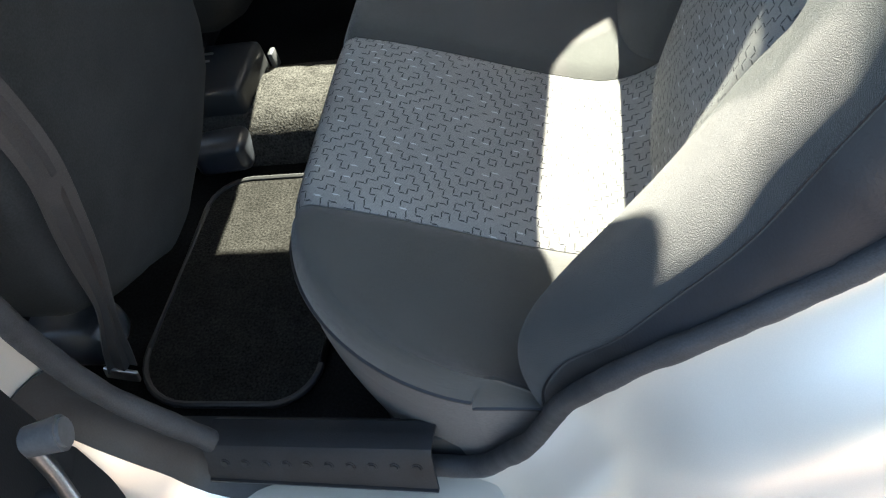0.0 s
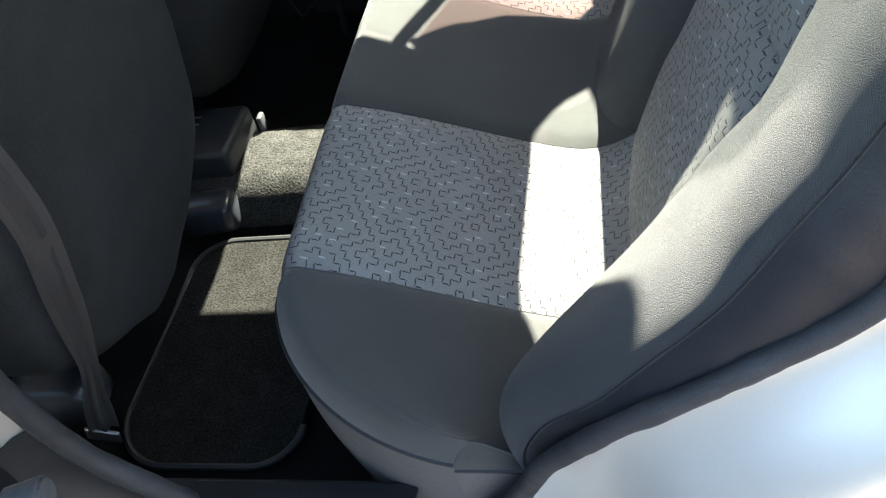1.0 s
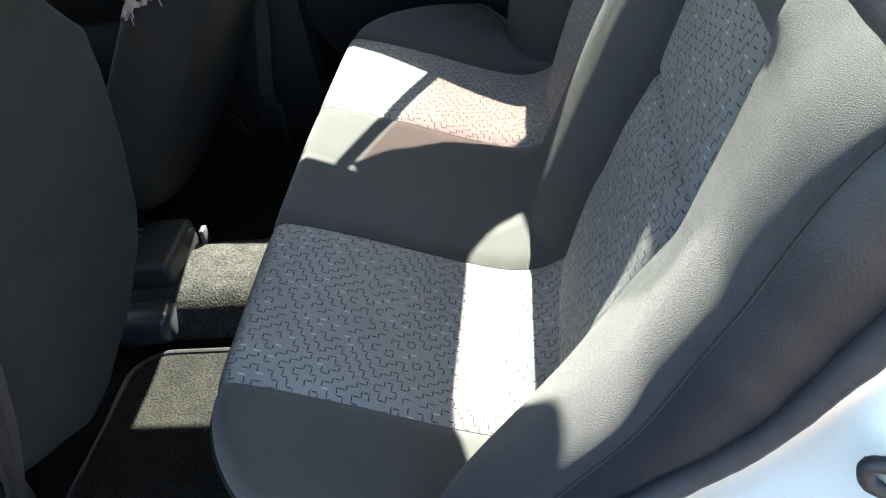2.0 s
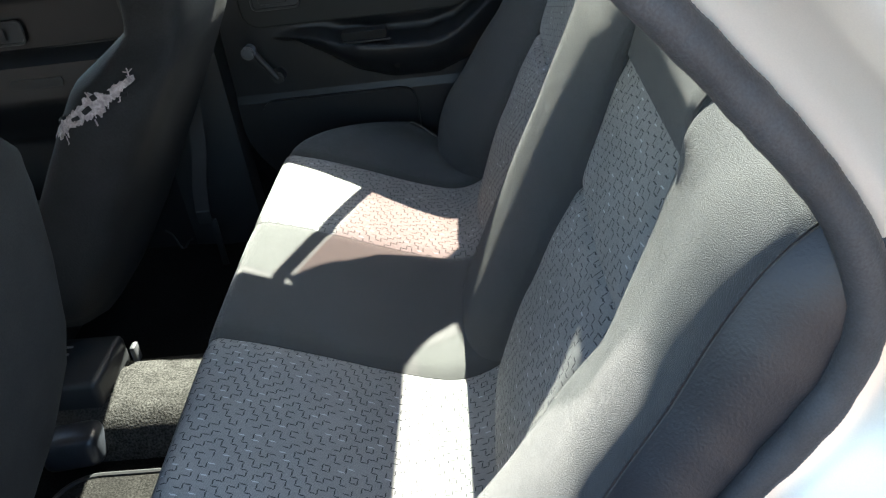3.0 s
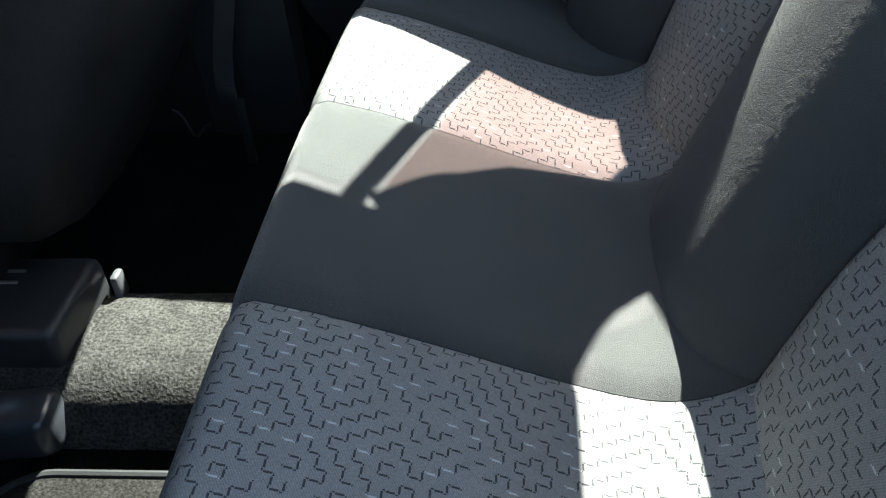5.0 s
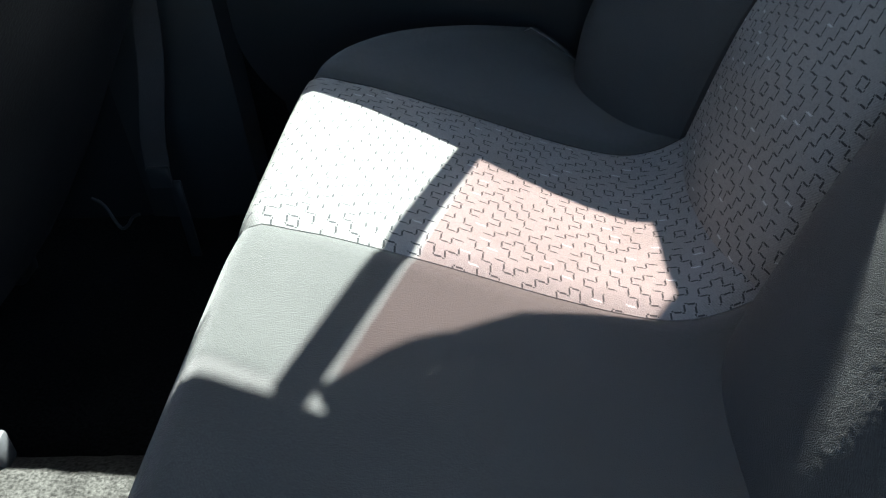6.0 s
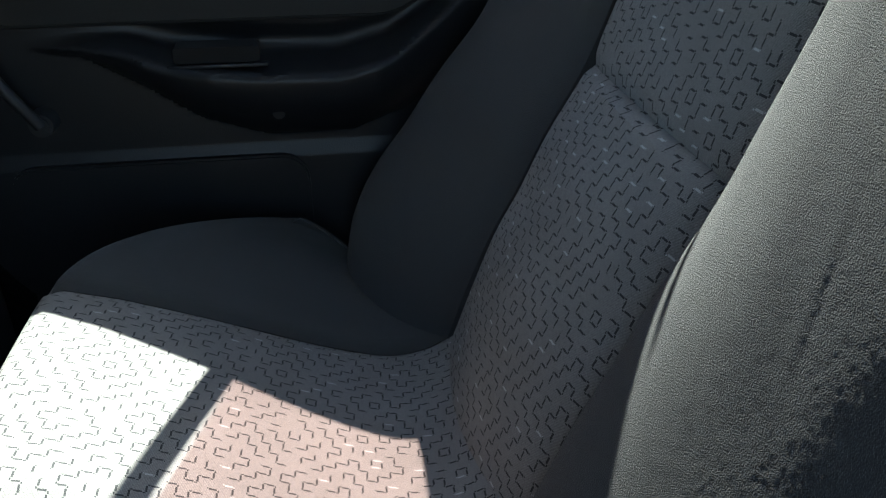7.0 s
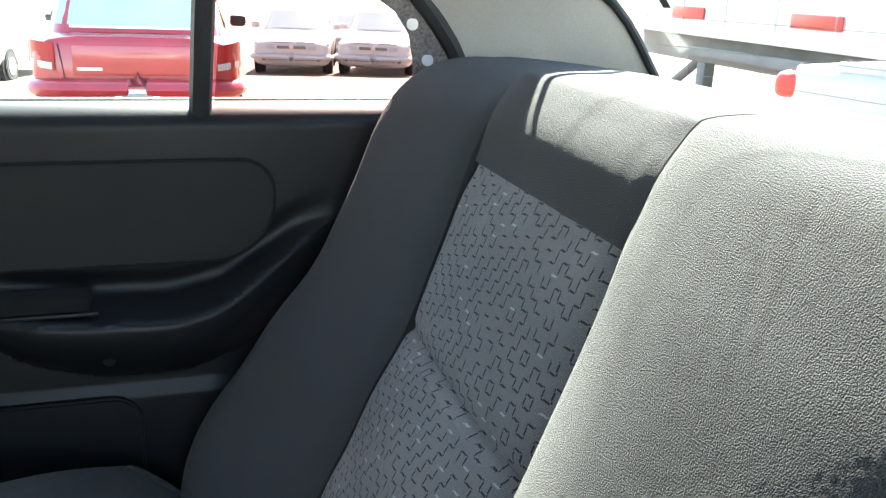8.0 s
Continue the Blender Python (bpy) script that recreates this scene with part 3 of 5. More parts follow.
def back_point(k, y, a, b, kind):
    line = back_line if kind == "side" else panel_line
    p = line[k]
    q0, q1 = line[max(k - 1, 0)], line[min(k + 1, len(line) - 1)]
    t = (q1 - q0).normalized()
    nrm = Vector((-t.z, 0, t.x))
    out = -puff(y, a, b, *{"top": (0.0012, 0.010), "side": (0.004, 0.012)}.get(kind, (0.006, 0.018)))
    top = min(max((k / len(back_line) - 0.62) / 0.3, 0.0), 1.0)
    if kind == "middle":
        swell = 1 - min(abs(y) / SEAM_IN, 1.0) ** 3.2
        out -= 0.75 * out * min(1.0, max(0.0, (p.z - 0.88) / 0.06))
        p = p.lerp(middle_line[k], swell)
    if kind in ("panel", "top"):
        out -= 0.006 * math.exp(-((k - TOP) / 2.5) ** 2)
    if kind == "panel":
        if y < -0.33:
            # the near panel climbs towards its bolster in its lower half
            u = min(1.0, (-y - 0.345) / 0.055) if y < -0.345 else 0.0
            low = min(1.0, max(0.0, (0.745 - p.z) / 0.10))
            out += 0.014 * low * u ** 1.5 + low * puff(y, a, b, 0.006, 0.018)
        fade = (1 - math.exp(-((k - TOP) / 16) ** 2)) * math.sin((y - a) / (b - a) * math.pi)
        out += fade * (0.006 + ((0.008 if y > 0 else 0.0005) if p.z < 0.757 else 0.0)) - 0.006 * math.exp(-((p.z - 0.760) / 0.006) ** 2)
    pos = p + nrm * out
    if kind == "side":
        pos.x -= side_bulge(y, p.z)
        if y < 0:
            # meets the climbing edge of the near panel
            pos += nrm * (0.014 * min(1.0, max(0.0, (0.745 - p.z) / 0.10)) * max(0.0, 1 - (abs(y) - 0.40) / 0.20))
        if y < 0:
            r = min(max(0.0, abs(y) - 0.53) / 0.075, 1.0)
            pos.x += eased(p.z, [0.60, 0.68, 0.76, 0.90, 0.96], [0.028, 0.020, 0.009, 0.006, 0.020]) * r ** 2.0 - 0.007 * min((abs(y) - 0.40) / 0.205, 1.0)
        else:
            pos.x += 0.016 * min(max(0.0, abs(y) - 0.565) / 0.04, 1.0) ** 2.4
        shoulder = max(0.0, abs(y) - 0.42) / 0.20
        lift = min(max((p.z - 0.85) / 0.11, 0.0), 1.0)
        pos.z += 0.030 * lift * lift * (3 - 2 * lift) * shoulder ** 1.5 if y < 0 else -0.012 * top * shoulder ** 2
    if y < 0 and kind in ("top", "side"):
        # the near end of the top roll swells forward into the bolster
        rise = min(max((k - TOP) / 5, 0.0), 1.0)
        end = min(max((-y - 0.28) / 0.12, 0.0), 1.0) ** 1.4
        pos.x -= 0.010 * rise * rise * (3 - 2 * rise) * end * (1 - min(max((-y - 0.40) / 0.09, 0.0), 1.0))
    if kind == "side" and y < 0:
        y -= 0.017 * widen(pos.z) * min(1.0, (-y - 0.40) / 0.205) ** 1.5
    return Vector((pos.x, y, pos.z))


def back_panel(name, a, b, material, label, n, kind, k0=0, k1=None, nap=None):
    k1 = len(back_line) - 1 if k1 is None else k1
    s = lengths(back_line)
    ys = list(np.linspace(a + 0.0006, b - 0.0006, n))
    rows = [[back_point(k, y, a, b, kind) for y in ys] for k in range(k0, k1 + 1)]
    uvs = [[(y, s[k]) for y in ys] for k in range(k0, k1 + 1)]
    if nap:
        pad = [[Vector((p.x + 0.002, p.y, p.z - 0.0012)) for p in r] for r in rows]
        part("padding", sheet(pad, 0.03, direction=(1, 0, 0)), CLOTH, rear_seat, "padding under the cloth")
        return napped(name, rows, uvs, nap[0], nap[1], material, rear_seat, label, int(1000 * (a + 1)), *nap[2:])
    return part(name, sheet(rows, 0.03, uvs, direction=(1, 0, 0)), material, rear_seat, label)


back_panel("back_panel", -SEAM_IN, SEAM_IN, BRUSHED_DIM, "plain dark cloth bulging middle", 28, "middle", nap=(7, 9, 0.00020, 0.8))
for a, b in ((-SEAM_OUT, -SEAM_IN), (SEAM_IN, SEAM_OUT)):
    back_panel("back_panel", a, b, PATTERN, "dash-patterned cloth panel with a crease", 24, "panel", 0, TOP)
    back_panel("top_roll", a, b, BRUSHED_DIM, "plain dark cloth over the top edge", 20, "top", TOP, nap=(6, 8, 0.0, 0.7))
back_panel("side_bolster", -0.605, -SEAM_OUT, BRUSHED_DIM, "plain dark cloth side bolster", 32, "side", nap=(4, 4, 0.0, 0.2))
back_panel("side_bolster", SEAM_OUT, 0.597, BRUSHED_DIM, "plain dark cloth side bolster", 32, "side")
# vinyl flanks
for sgn in (-1, 1):
    rows = []
    for k in range(5, 72):
        e, a, b = (back_point(i, sgn * 0.6044, -0.605, 0.605, "side") for i in (k, k - 1, k + 1))
        full = widen(e.z) if sgn < 0 else 0.0
        t = (b - a).normalized()
        back = Vector((t.z, 0, -t.x))
        w = min(1.0, (74 - k) / 14)
        fold = 0.0022 * noise.noise((k * 0.55, sgn, 0))
        rows.append([e, e + back * 0.002 + Vector((0, -sgn * 0.0008, 0))] + [e + back * (s * w) + Vector((0, sgn * (o + fold + 0.007 * full * math.sin(min(1.0, s / 0.10) ** 0.6 * math.pi)), 0)) for s, o in ((0.007, 0.002), (0.018, 0.009), (0.034, 0.014), (0.052, 0.015), (0.072, 0.011), (0.095, 0.002), (0.115, -0.012))])
    flank = part("flank", sheet(rows, 0.004, direction=(0, -sgn, 0)), VINYL, rear_seat, "black leather-look vinyl flank")
    # stitches along the seam
    for k in range(2, 62):
        for h in (0.0, 0.5):
            a = rows[k][0].lerp(rows[k + 1][0], h) + Vector((-0.0005, sgn * 0.001, 0.0005))
            b = rows[k][0].lerp(rows[k + 1][0], h + 0.32) + Vector((-0.0005, sgn * 0.001, 0.0005))
            part("stitch", rod(a, b, 0.0005, sides=5), VINYL, flank)


# ---------- far side of the cabin ----------
FARY = 0.652
far_side = empty("far_side_body", "far side and tail of the car body with pillars", "car body", kind="structure", at=(0.3, 0.7, 0))
part("lower_body", box((2.8, 0.05, 0.66), (0.05, 0.765, 0.53), 0.02), PAINT, far_side)
part("centre_pillar", sheet([[(x - 0.02 * (z - .3), y - 0.08 * max(0, z - 0.88), z) for x, y in ((-0.335, 0.69), (-0.325, 0.655), (-0.24, 0.642), (-0.165, 0.655), (-0.155, 0.69))] for z in (0.27, 0.5, 0.8, 0.95, 1.10, 1.235)], 0.02), PLASTIC, far_side, "black plastic trimmed centre pillar")
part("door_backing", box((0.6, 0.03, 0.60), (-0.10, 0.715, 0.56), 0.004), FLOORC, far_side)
def rail_drop(x):
    """How far the unseen roof rail is lowered in front to trim the sun patches."""
    t = min(max((0.262 - x) / 0.028, 0.0), 1.0)
    return 0.080 * t * t * (3 - 2 * t)


part("roof_rail", sheet([[(x, y + 0.28 * rail_drop(x) * (z < 1.28), z - rail_drop(x) * (z < 1.28)) for y, z in ((0.52, 1.285), (0.555, 1.256), (0.575, 1.242), (0.595, 1.250), (0.61, 1.290))] for x in np.linspace(-1.15, 0.40, 60)], 0.01), PLASTIC, far_side)
corner = [[(0.605, 0.660, 0.90), (0.66, 0.630, 0.93), (0.725, 0.597, 0.945), (0.778, 0.568, 0.945)],
          [(0.550, 0.637, 1.00), (0.605, 0.608, 1.01), (0.662, 0.579, 1.02), (0.717, 0.560, 1.022)],
          [(0.500, 0.617, 1.050), (0.56, 0.588, 1.055), (0.605, 0.568, 1.06), (0.648, 0.555, 1.062)],
          [(0.450, 0.608, 1.085), (0.50, 0.583, 1.10), (0.540, 0.565, 1.102), (0.572, 0.552, 1.096)],
          [(0.385, 0.590, 1.150), (0.44, 0.568, 1.155), (0.489, 0.553, 1.155), (0.534, 0.5450, 1.148)],
          [(0.345, 0.580, 1.22), (0.40, 0.555, 1.225), (0.46, 0.54, 1.225), (0.524, 0.528, 1.212)],
          [(0.33, 0.57, 1.285), (0.40, 0.54, 1.27), (0.46, 0.52, 1.26), (0.515, 0.50, 1.245)]]
for sgn in (1, -1):
    rows = [smooth_line([Vector((x, y if sgn > 0 else -0.955 * y, z)) for x, y, z in r], 9) for r in corner]
    rows = list(map(list, zip(*[smooth_line([r[j] for r in rows], 16) for j in range(10)])))
    part("pillar_edge", tube([r[-1] for r in rows], 0.005, 8), RUBBER, far_side)
    part("corner_pillar", sheet(rows, 0.02, direction=(0.3, sgn * 0.8, 0.2)), LINING, far_side, "pale grey lined rear corner pillar")


def header_bow(y):
    """The unseen rear edge of the roof lining, bowed back round its middle to block sun."""
    t = min(max(((0.30 if y > 0 else 0.60) - abs(y)) / 0.13, 0.0), 1.0)
    return 0.036 * t * t * (3 - 2 * t)


rows = [[(0.437 if x < 0.46 else x + header_bow(y), y, z) for x, z in ((0.437, 1.262), (0.437, 1.216), (0.445, 1.210), (0.480, 1.210), (0.515, 1.210), (0.525, 1.214), (0.527, 1.222), (0.527, 1.262), (0.437, 1.262))] for y in np.linspace(-0.53, 0.53, 60)]
part("rear_header", sheet(rows), LINING, far_side, "pale lined roof edge over the rear window")
part("parcel_shelf", box((0.24, 1.2, 0.02), (0.80, 0, 0.915), 0.006), FLOORC, far_side)
part("boot_lid", sheet([[(x, y, 0.925 - 0.25 * max(0, x - 0.95) ** 2 - 0.05 * (y / 0.7) ** 4) for y in np.linspace(-0.72, 0.74, 12)] for x in np.linspace(0.88, 1.45, 8)], -0.03, direction=(0, 0, 1)), PAINT, far_side)
part("tail_panel", box((0.05, 1.46, 0.62), (1.44, 0.01, 0.55), 0.02), PAINT, far_side)
part("seat_bulkhead", box((0.03, 1.30, 0.62), (0.74, 0.0, 0.60), 0.005), FLOORC, far_side)
# Unseen opaque wall closes off the windscreen too, keeping the cabin darker.
part("front_dimming_wall", box((0.05, 1.40, 0.95), (-1.36, 0.03, 0.74), 0.01), PLASTIC, far_side)
part("windscreen_header", box((0.3, 1.2, 0.04), (-1.2, 0, 1.21), 0.01), LINING, far_side)

rear_window = empty("window_rear", "slanted clear rear window", "window", kind="structure", at=(0.7, 0, 1.05))
rows = [[(0.555 + 0.27 * t + 0.06 * (1 - (w / 0.6) ** 2), w * (0.86 + 0.12 * t), 1.225 - 0.295 * t) for w in np.linspace(-0.66, 0.66, 14)] for t in np.linspace(0, 1, 8)]
part("pane", sheet(rows, 0.004), CLEAR, rear_window)


def rear_glass(w, t, lift=0.004):
    """A point on the inner side of the rear window; w across, t down."""
    return Vector((0.555 + 0.27 * t + 0.06 * (1 - (w / 0.6) ** 2) - lift * 0.7, w * (0.86 + 0.12 * t), 1.225 - 0.295 * t - lift * 0.7))


def print_edge(t):
    """Where the dark print along the glass's side begins, t down the glass."""
    return max(0.56, 0.600 - 0.38 * (t - 0.22))


# printed heater: two side bars and thin wires, and the dark printed edge strip
for sgn in (-1, 1):
    part("heater_bar", sheet([[rear_glass(sgn * (print_edge(t) - w), t) for w in (0.022, 0.0165, 0.011)] for t in np.linspace(0.17, 0.66, 16)], 0.0008), RUBBER, rear_window, "dark printed heater bar")
    # edge print, carried past the pane to block sun beside the pillar
    part("print_sun_block", sheet([[rear_glass(sgn * (print_edge(t) + 0.115 * u), t) for u in (0.0, 0.33, 0.67, 1.0)] for t in np.linspace(0.158, 0.62, 24)], 0.0008), RUBBER, rear_window)
for t in (0.112, 0.159, 0.193, 0.29, 0.39, 0.49, 0.59, 0.69, 0.79, 0.89):
    part("heater_wire", tube([rear_glass(w, t) for w in np.linspace(-0.59, 0.59, 24)], 0.00028, 5), RUBBER, rear_window)
part("lower_frame", tube([Vector(p) for p in rows[-1]], 0.008), RUBBER, rear_window)


def belt_z(x):
    """Height of the door's belt ledge: lower to the front."""
    return 0.914 + 0.16 * min(0.0, x - 0.10)


def trim_y(x, z):
    """The inner face of a rear door's trim: ledge at the belt, armrest swelling below the insert."""
    y = FARY - 0.006 + 0.036 * (1 - math.sqrt(max(0.0, 1 - max(0.0, (z - belt_z(x) + 0.026) / 0.026) ** 2)))
    lip = float(np.interp(x, [-0.05, 0.0, 0.045, 0.09, 0.17, 0.26, 0.313, 0.35, 0.39, 0.47], [0.725, 0.727, 0.724, 0.710, 0.702, 0.700, 0.714, 0.740, 0.768, 0.80]))
    foot = float(np.interp(x, [-0.05, 0.0, 0.06, 0.11, 0.18, 0.27, 0.33, 0.40, 0.47], [0.722, 0.715, 0.680, 0.645, 0.622, 0.622, 0.645, 0.70, 0.75]))
    deep = 0.056 * float(np.interp(x, [-0.05, 0.0, 0.06, 0.13, 0.30, 0.38, 0.44], [0.0, 0.25, 0.75, 1.0, 1.0, 0.55, 0.0]))
    if z < lip:
        u = min(max((z - foot) / max(lip - foot, 0.01), 0.0), 1.0)
        y -= deep * math.sin(u * math.pi / 2) ** 0.8 - 0.004 * max(0.0, (u - 0.9) / 0.1) ** 2 * (u > 0)
    else:
        y -= deep * max(0.0, 1 - (z - lip) / 0.012) ** 1.5
        y += 0.010 * math.exp(-((z - lip - 0.022) / 0.014) ** 2) * deep / 0.056
    y -= 0.005 * float(np.interp(z, [0.42, 0.595, 0.612], [1.0, 1.0, 0.0]))
    return y


def rear_door_trim(door, m, arm, pivot, knob):
    """The inner panel of a rear door with its fittings, under the pose m."""
    def put(name, bm, material, parent=None, label=""):
        bmesh.ops.transform(bm, matrix=m, verts=bm.verts)
        return part(name, bm, material, parent or door, label)

    xs = list(np.linspace(-0.148, 0.585, 170))
    rows = [[(x, trim_y(x, 0.40 + (belt_z(x) - 0.40) * t), 0.40 + (belt_z(x) - 0.40) * t) for x in xs] for t in np.linspace(0, 1, 260)]
    rows += [[(x, FARY + 0.034, belt_z(x) + 0.0005) for x in xs]]
    # rounded lower front corner
    for r in rows:
        for i, p in enumerate(r):
            c = max(0.0, 0.55 - p[2]) / 0.15
            r[i] = (max(p[0], -0.148 + 0.09 * c * c), p[1], p[2])
    put("trim_panel", sheet(rows, 0.02, direction=(0, 1, 0)), DOORTRIM, label="dark grained plastic trim panel with armrest")
    outline = rounded(-0.098, 0.748, 0.368, 0.857, (0.035, 0.066, 0.034, 0.03), 10)
    put("insert", plate(outline, FARY - 0.010, 0.006, 0.0), INSERT, label="dark vinyl insert")
    groove = [(p[0], FARY - 0.0085, p[1]) for p in outline + outline[:1]]
    put("insert_groove", tube(groove, 0.0024, 6), GAP_SHADE)
    pocket = rounded(-0.10, 0.415, 0.220, 0.600, (0.02, 0.02, 0.03, 0.03))
    put("pocket", plate(pocket, FARY - 0.019, 0.014, 0.005), DOORTRIM)
    put("pull_slot", plate(rounded(0.094, 0.713, 0.179, 0.729, 0.004), FARY - 0.045, 0.03, 0.001), GAP_SHADE)
    put("pull_lip", box((0.10, 0.010, 0.004), (0.137, FARY - 0.044, 0.7105), 0.0015), DOORTRIM)
    put("handle_recess", plate(rounded(-0.072, 0.783, 0.020, 0.829, 0.01), FARY - 0.014, 0.007, 0.002), RUBBER)
    put("recess_rim", tube([(p[0], FARY - 0.014, p[1]) for p in rounded(-0.072, 0.783, 0.020, 0.829, 0.01) + [(-0.072, 0.793)]], 0.003, 6), PLASTIC)
    put("door_handle", box((0.055, 0.008, 0.026), (-0.030, FARY - 0.019, 0.806), 0.004), PLASTIC)
    (px, pz), (kx, kz) = pivot, knob
    crank = put("window_crank", rod((px, FARY - 0.002, pz), (px, FARY - 0.03, pz), 0.015, 0.012), PLASTIC)
    put("crank_arm", tube([(px, FARY - 0.028, pz), ((px + kx) / 2, FARY - 0.034, (pz + kz) / 2), (kx, FARY - 0.036, kz)], 0.0065), arm, crank)
    put("crank_knob", rod((kx, FARY - 0.034, kz), (kx, FARY - 0.066, kz), 0.011, 0.0135), KNOB, crank)
    put("armrest_hole", rod((0.193, trim_y(0.193, 0.658) - 0.0015, 0.658), (0.193, FARY - 0.020, 0.652), 0.0065), GAP_SHADE)
    put("belt_seal", box((0.58, 0.012, 0.022), (0.31, FARY + 0.036, 0.9055), 0.004), RUBBER)


far_door = empty("door_far_rear", "closed far rear door with dark plastic trim panel", "car door", kind="structure", at=(0.2, 0.7, 0.4))
rear_door_trim(far_door, Matrix.Identity(4), PLASTIC, (-0.050, 0.650), (-0.088, 0.716))

near_door = empty("door_near_rear", "open near rear door seen from inside, dark plastic trim panel", "car door", kind="structure", at=(-0.17, -0.70, 0.4))
HINGE = Matrix.Translation((-0.165, -0.675, 0))
OPEN = HINGE @ Matrix.Rotation(radians(-73), 4, "Z") @ HINGE.inverted() @ Matrix.Diagonal((1, -1, 1, 1))
rear_door_trim(near_door, OPEN, METAL, (-0.088, 0.615), (-0.095, 0.690))
bm = box((0.74, 0.045, 0.60), (0.22, 0.708, 0.615), 0.012)
bmesh.ops.transform(bm, matrix=OPEN, verts=bm.verts)
part("door_shell", bm, PAINT, near_door, "silver-beige painted door skin")

glass_far = empty("window_far_rear", "clear door glass with a fixed rosy quarter pane", "window", kind="structure", at=(0.2, 0.66, 0.92))


def lean(z):
    return 0.668 - 0.28 * (z - 0.90)


def pane_mesh(points):
    bm = bmesh.new()
    f = bm.faces.new([bm.verts.new((x, lean(z), z)) for x, z in points])
    r = bmesh.ops.extrude_face_region(bm, geom=[f])
    bmesh.ops.translate(bm, vec=(0, 0.004, 0), verts=[v for v in r["geom"] if isinstance(v, bmesh.types.BMVert)])
    return bm


part("pane", pane_mesh([(-0.15, 0.86), (0.290, 0.90), (0.305, 1.21), (-0.16, 1.21)]), CLEAR, glass_far, smooth=False)
part("pane", pane_mesh([(0.310, 0.90), (0.60, 0.90), (0.560, 0.97), (0.508, 1.035), (0.44, 1.085), (0.38, 1.135), (0.335, 1.20)]), PINKFILM, glass_far, "rosy tinted quarter pane", smooth=False)
part("divider_bar", tube([(0.296, lean(0.90) - 0.006, 0.90), (0.302, lean(1.0) - 0.006, 1.0), (0.318, lean(1.21) - 0.006, 1.21)], 0.0115, 8), RUBBER, glass_far, "black window divider bar")
part("rear_frame", tube(smooth_line([(0.612, lean(.89), 0.89), (0.568, lean(.97), 0.97), (0.513, lean(1.035), 1.035), (0.444, lean(1.092), 1.092), (0.374, lean(1.142), 1.142), (0.34, lean(1.21), 1.21)], 20), 0.011, 8), RUBBER, glass_far)
# smoked band with two pale round stickers at the pane's rear edge
band = bmesh.new()
vs = [band.verts.new((x, lean(z) - 0.003, z)) for x, z in ((0.530, 0.905), (0.598, 0.905), (0.562, 0.97), (0.507, 1.035), (0.444, 1.09), (0.384, 1.138), (0.338, 1.20), (0.334, 1.194), (0.357, 1.154), (0.380, 1.112), (0.407, 1.072), (0.448, 1.042), (0.496, 1.012), (0.512, 0.990), (0.520, 0.960))]
f = band.faces.new(vs)
r = bmesh.ops.extrude_face_region(band, geom=[f])
bmesh.ops.translate(band, vec=(0, -0.001, 0), verts=[v for v in r["geom"] if isinstance(v, bmesh.types.BMVert)])
part("edge_band", band, BANDGREY, glass_far, "grey speckled band along the pane's edge", smooth=False)
for x, z in ((0.515, 1.000), (0.536, 0.962)):
    part("sticker", rod((x, lean(z) - 0.004, z), (x, lean(z) - 0.0055, z), 0.0065, sides=20), LAMPCLEAR, glass_far, "pale round sticker")

front_door = empty("door_far_front", "closed far front door with dark plastic trim panel", "car door", kind="structure", at=(-0.7, 0.7, 0.4))
rows = [[(x, FARY + 0.005 - 0.02 * math.exp(-((z - 0.882) / 0.018) ** 2) - float(np.interp(z, [0.56, 0.60, 0.66, 0.735, 0.748], [0, 0.03, 0.06, 0.055, 0.0])), z) for x in np.linspace(-1.32, -0.325, 30)] for z in np.linspace(0.20, 0.894, 66)]
part("trim_panel", sheet(rows, 0.02, direction=(0, 1, 0)), DOORTRIM, front_door, "dark grained plastic trim panel with armrest")
part("pull_slot", plate(rounded(-0.575, 0.69, -0.465, 0.71, 0.006), FARY - 0.055, 0.02, 0.001), RUBBER, front_door)
part("handle_recess", plate(rounded(-0.645, 0.768, -0.537, 0.813, 0.01), FARY - 0.002, 0.006, 0.002), RUBBER, front_door)
part("recess_rim", tube([(p[0], FARY - 0.003, p[1]) for p in rounded(-0.645, 0.768, -0.537, 0.813, 0.01) + [(-0.645, 0.778)]], 0.003, 6), PLASTIC, front_door)
part("door_handle", box((0.06, 0.008, 0.026), (-0.60, FARY - 0.008, 0.79), 0.004), PLASTIC, front_door)
part("insert_edge", tube([(x, FARY + 0.004, 0.755 + 0.02 * (x + 0.33)) for x in np.linspace(-1.2, -0.34, 20)], 0.003, 6), RUBBER, front_door)
part("door_glass", pane_mesh([(-1.2, 0.87), (-0.33, 0.87), (-0.34, 1.21), (-0.9, 1.21)]), CLEAR, front_door, smooth=False)


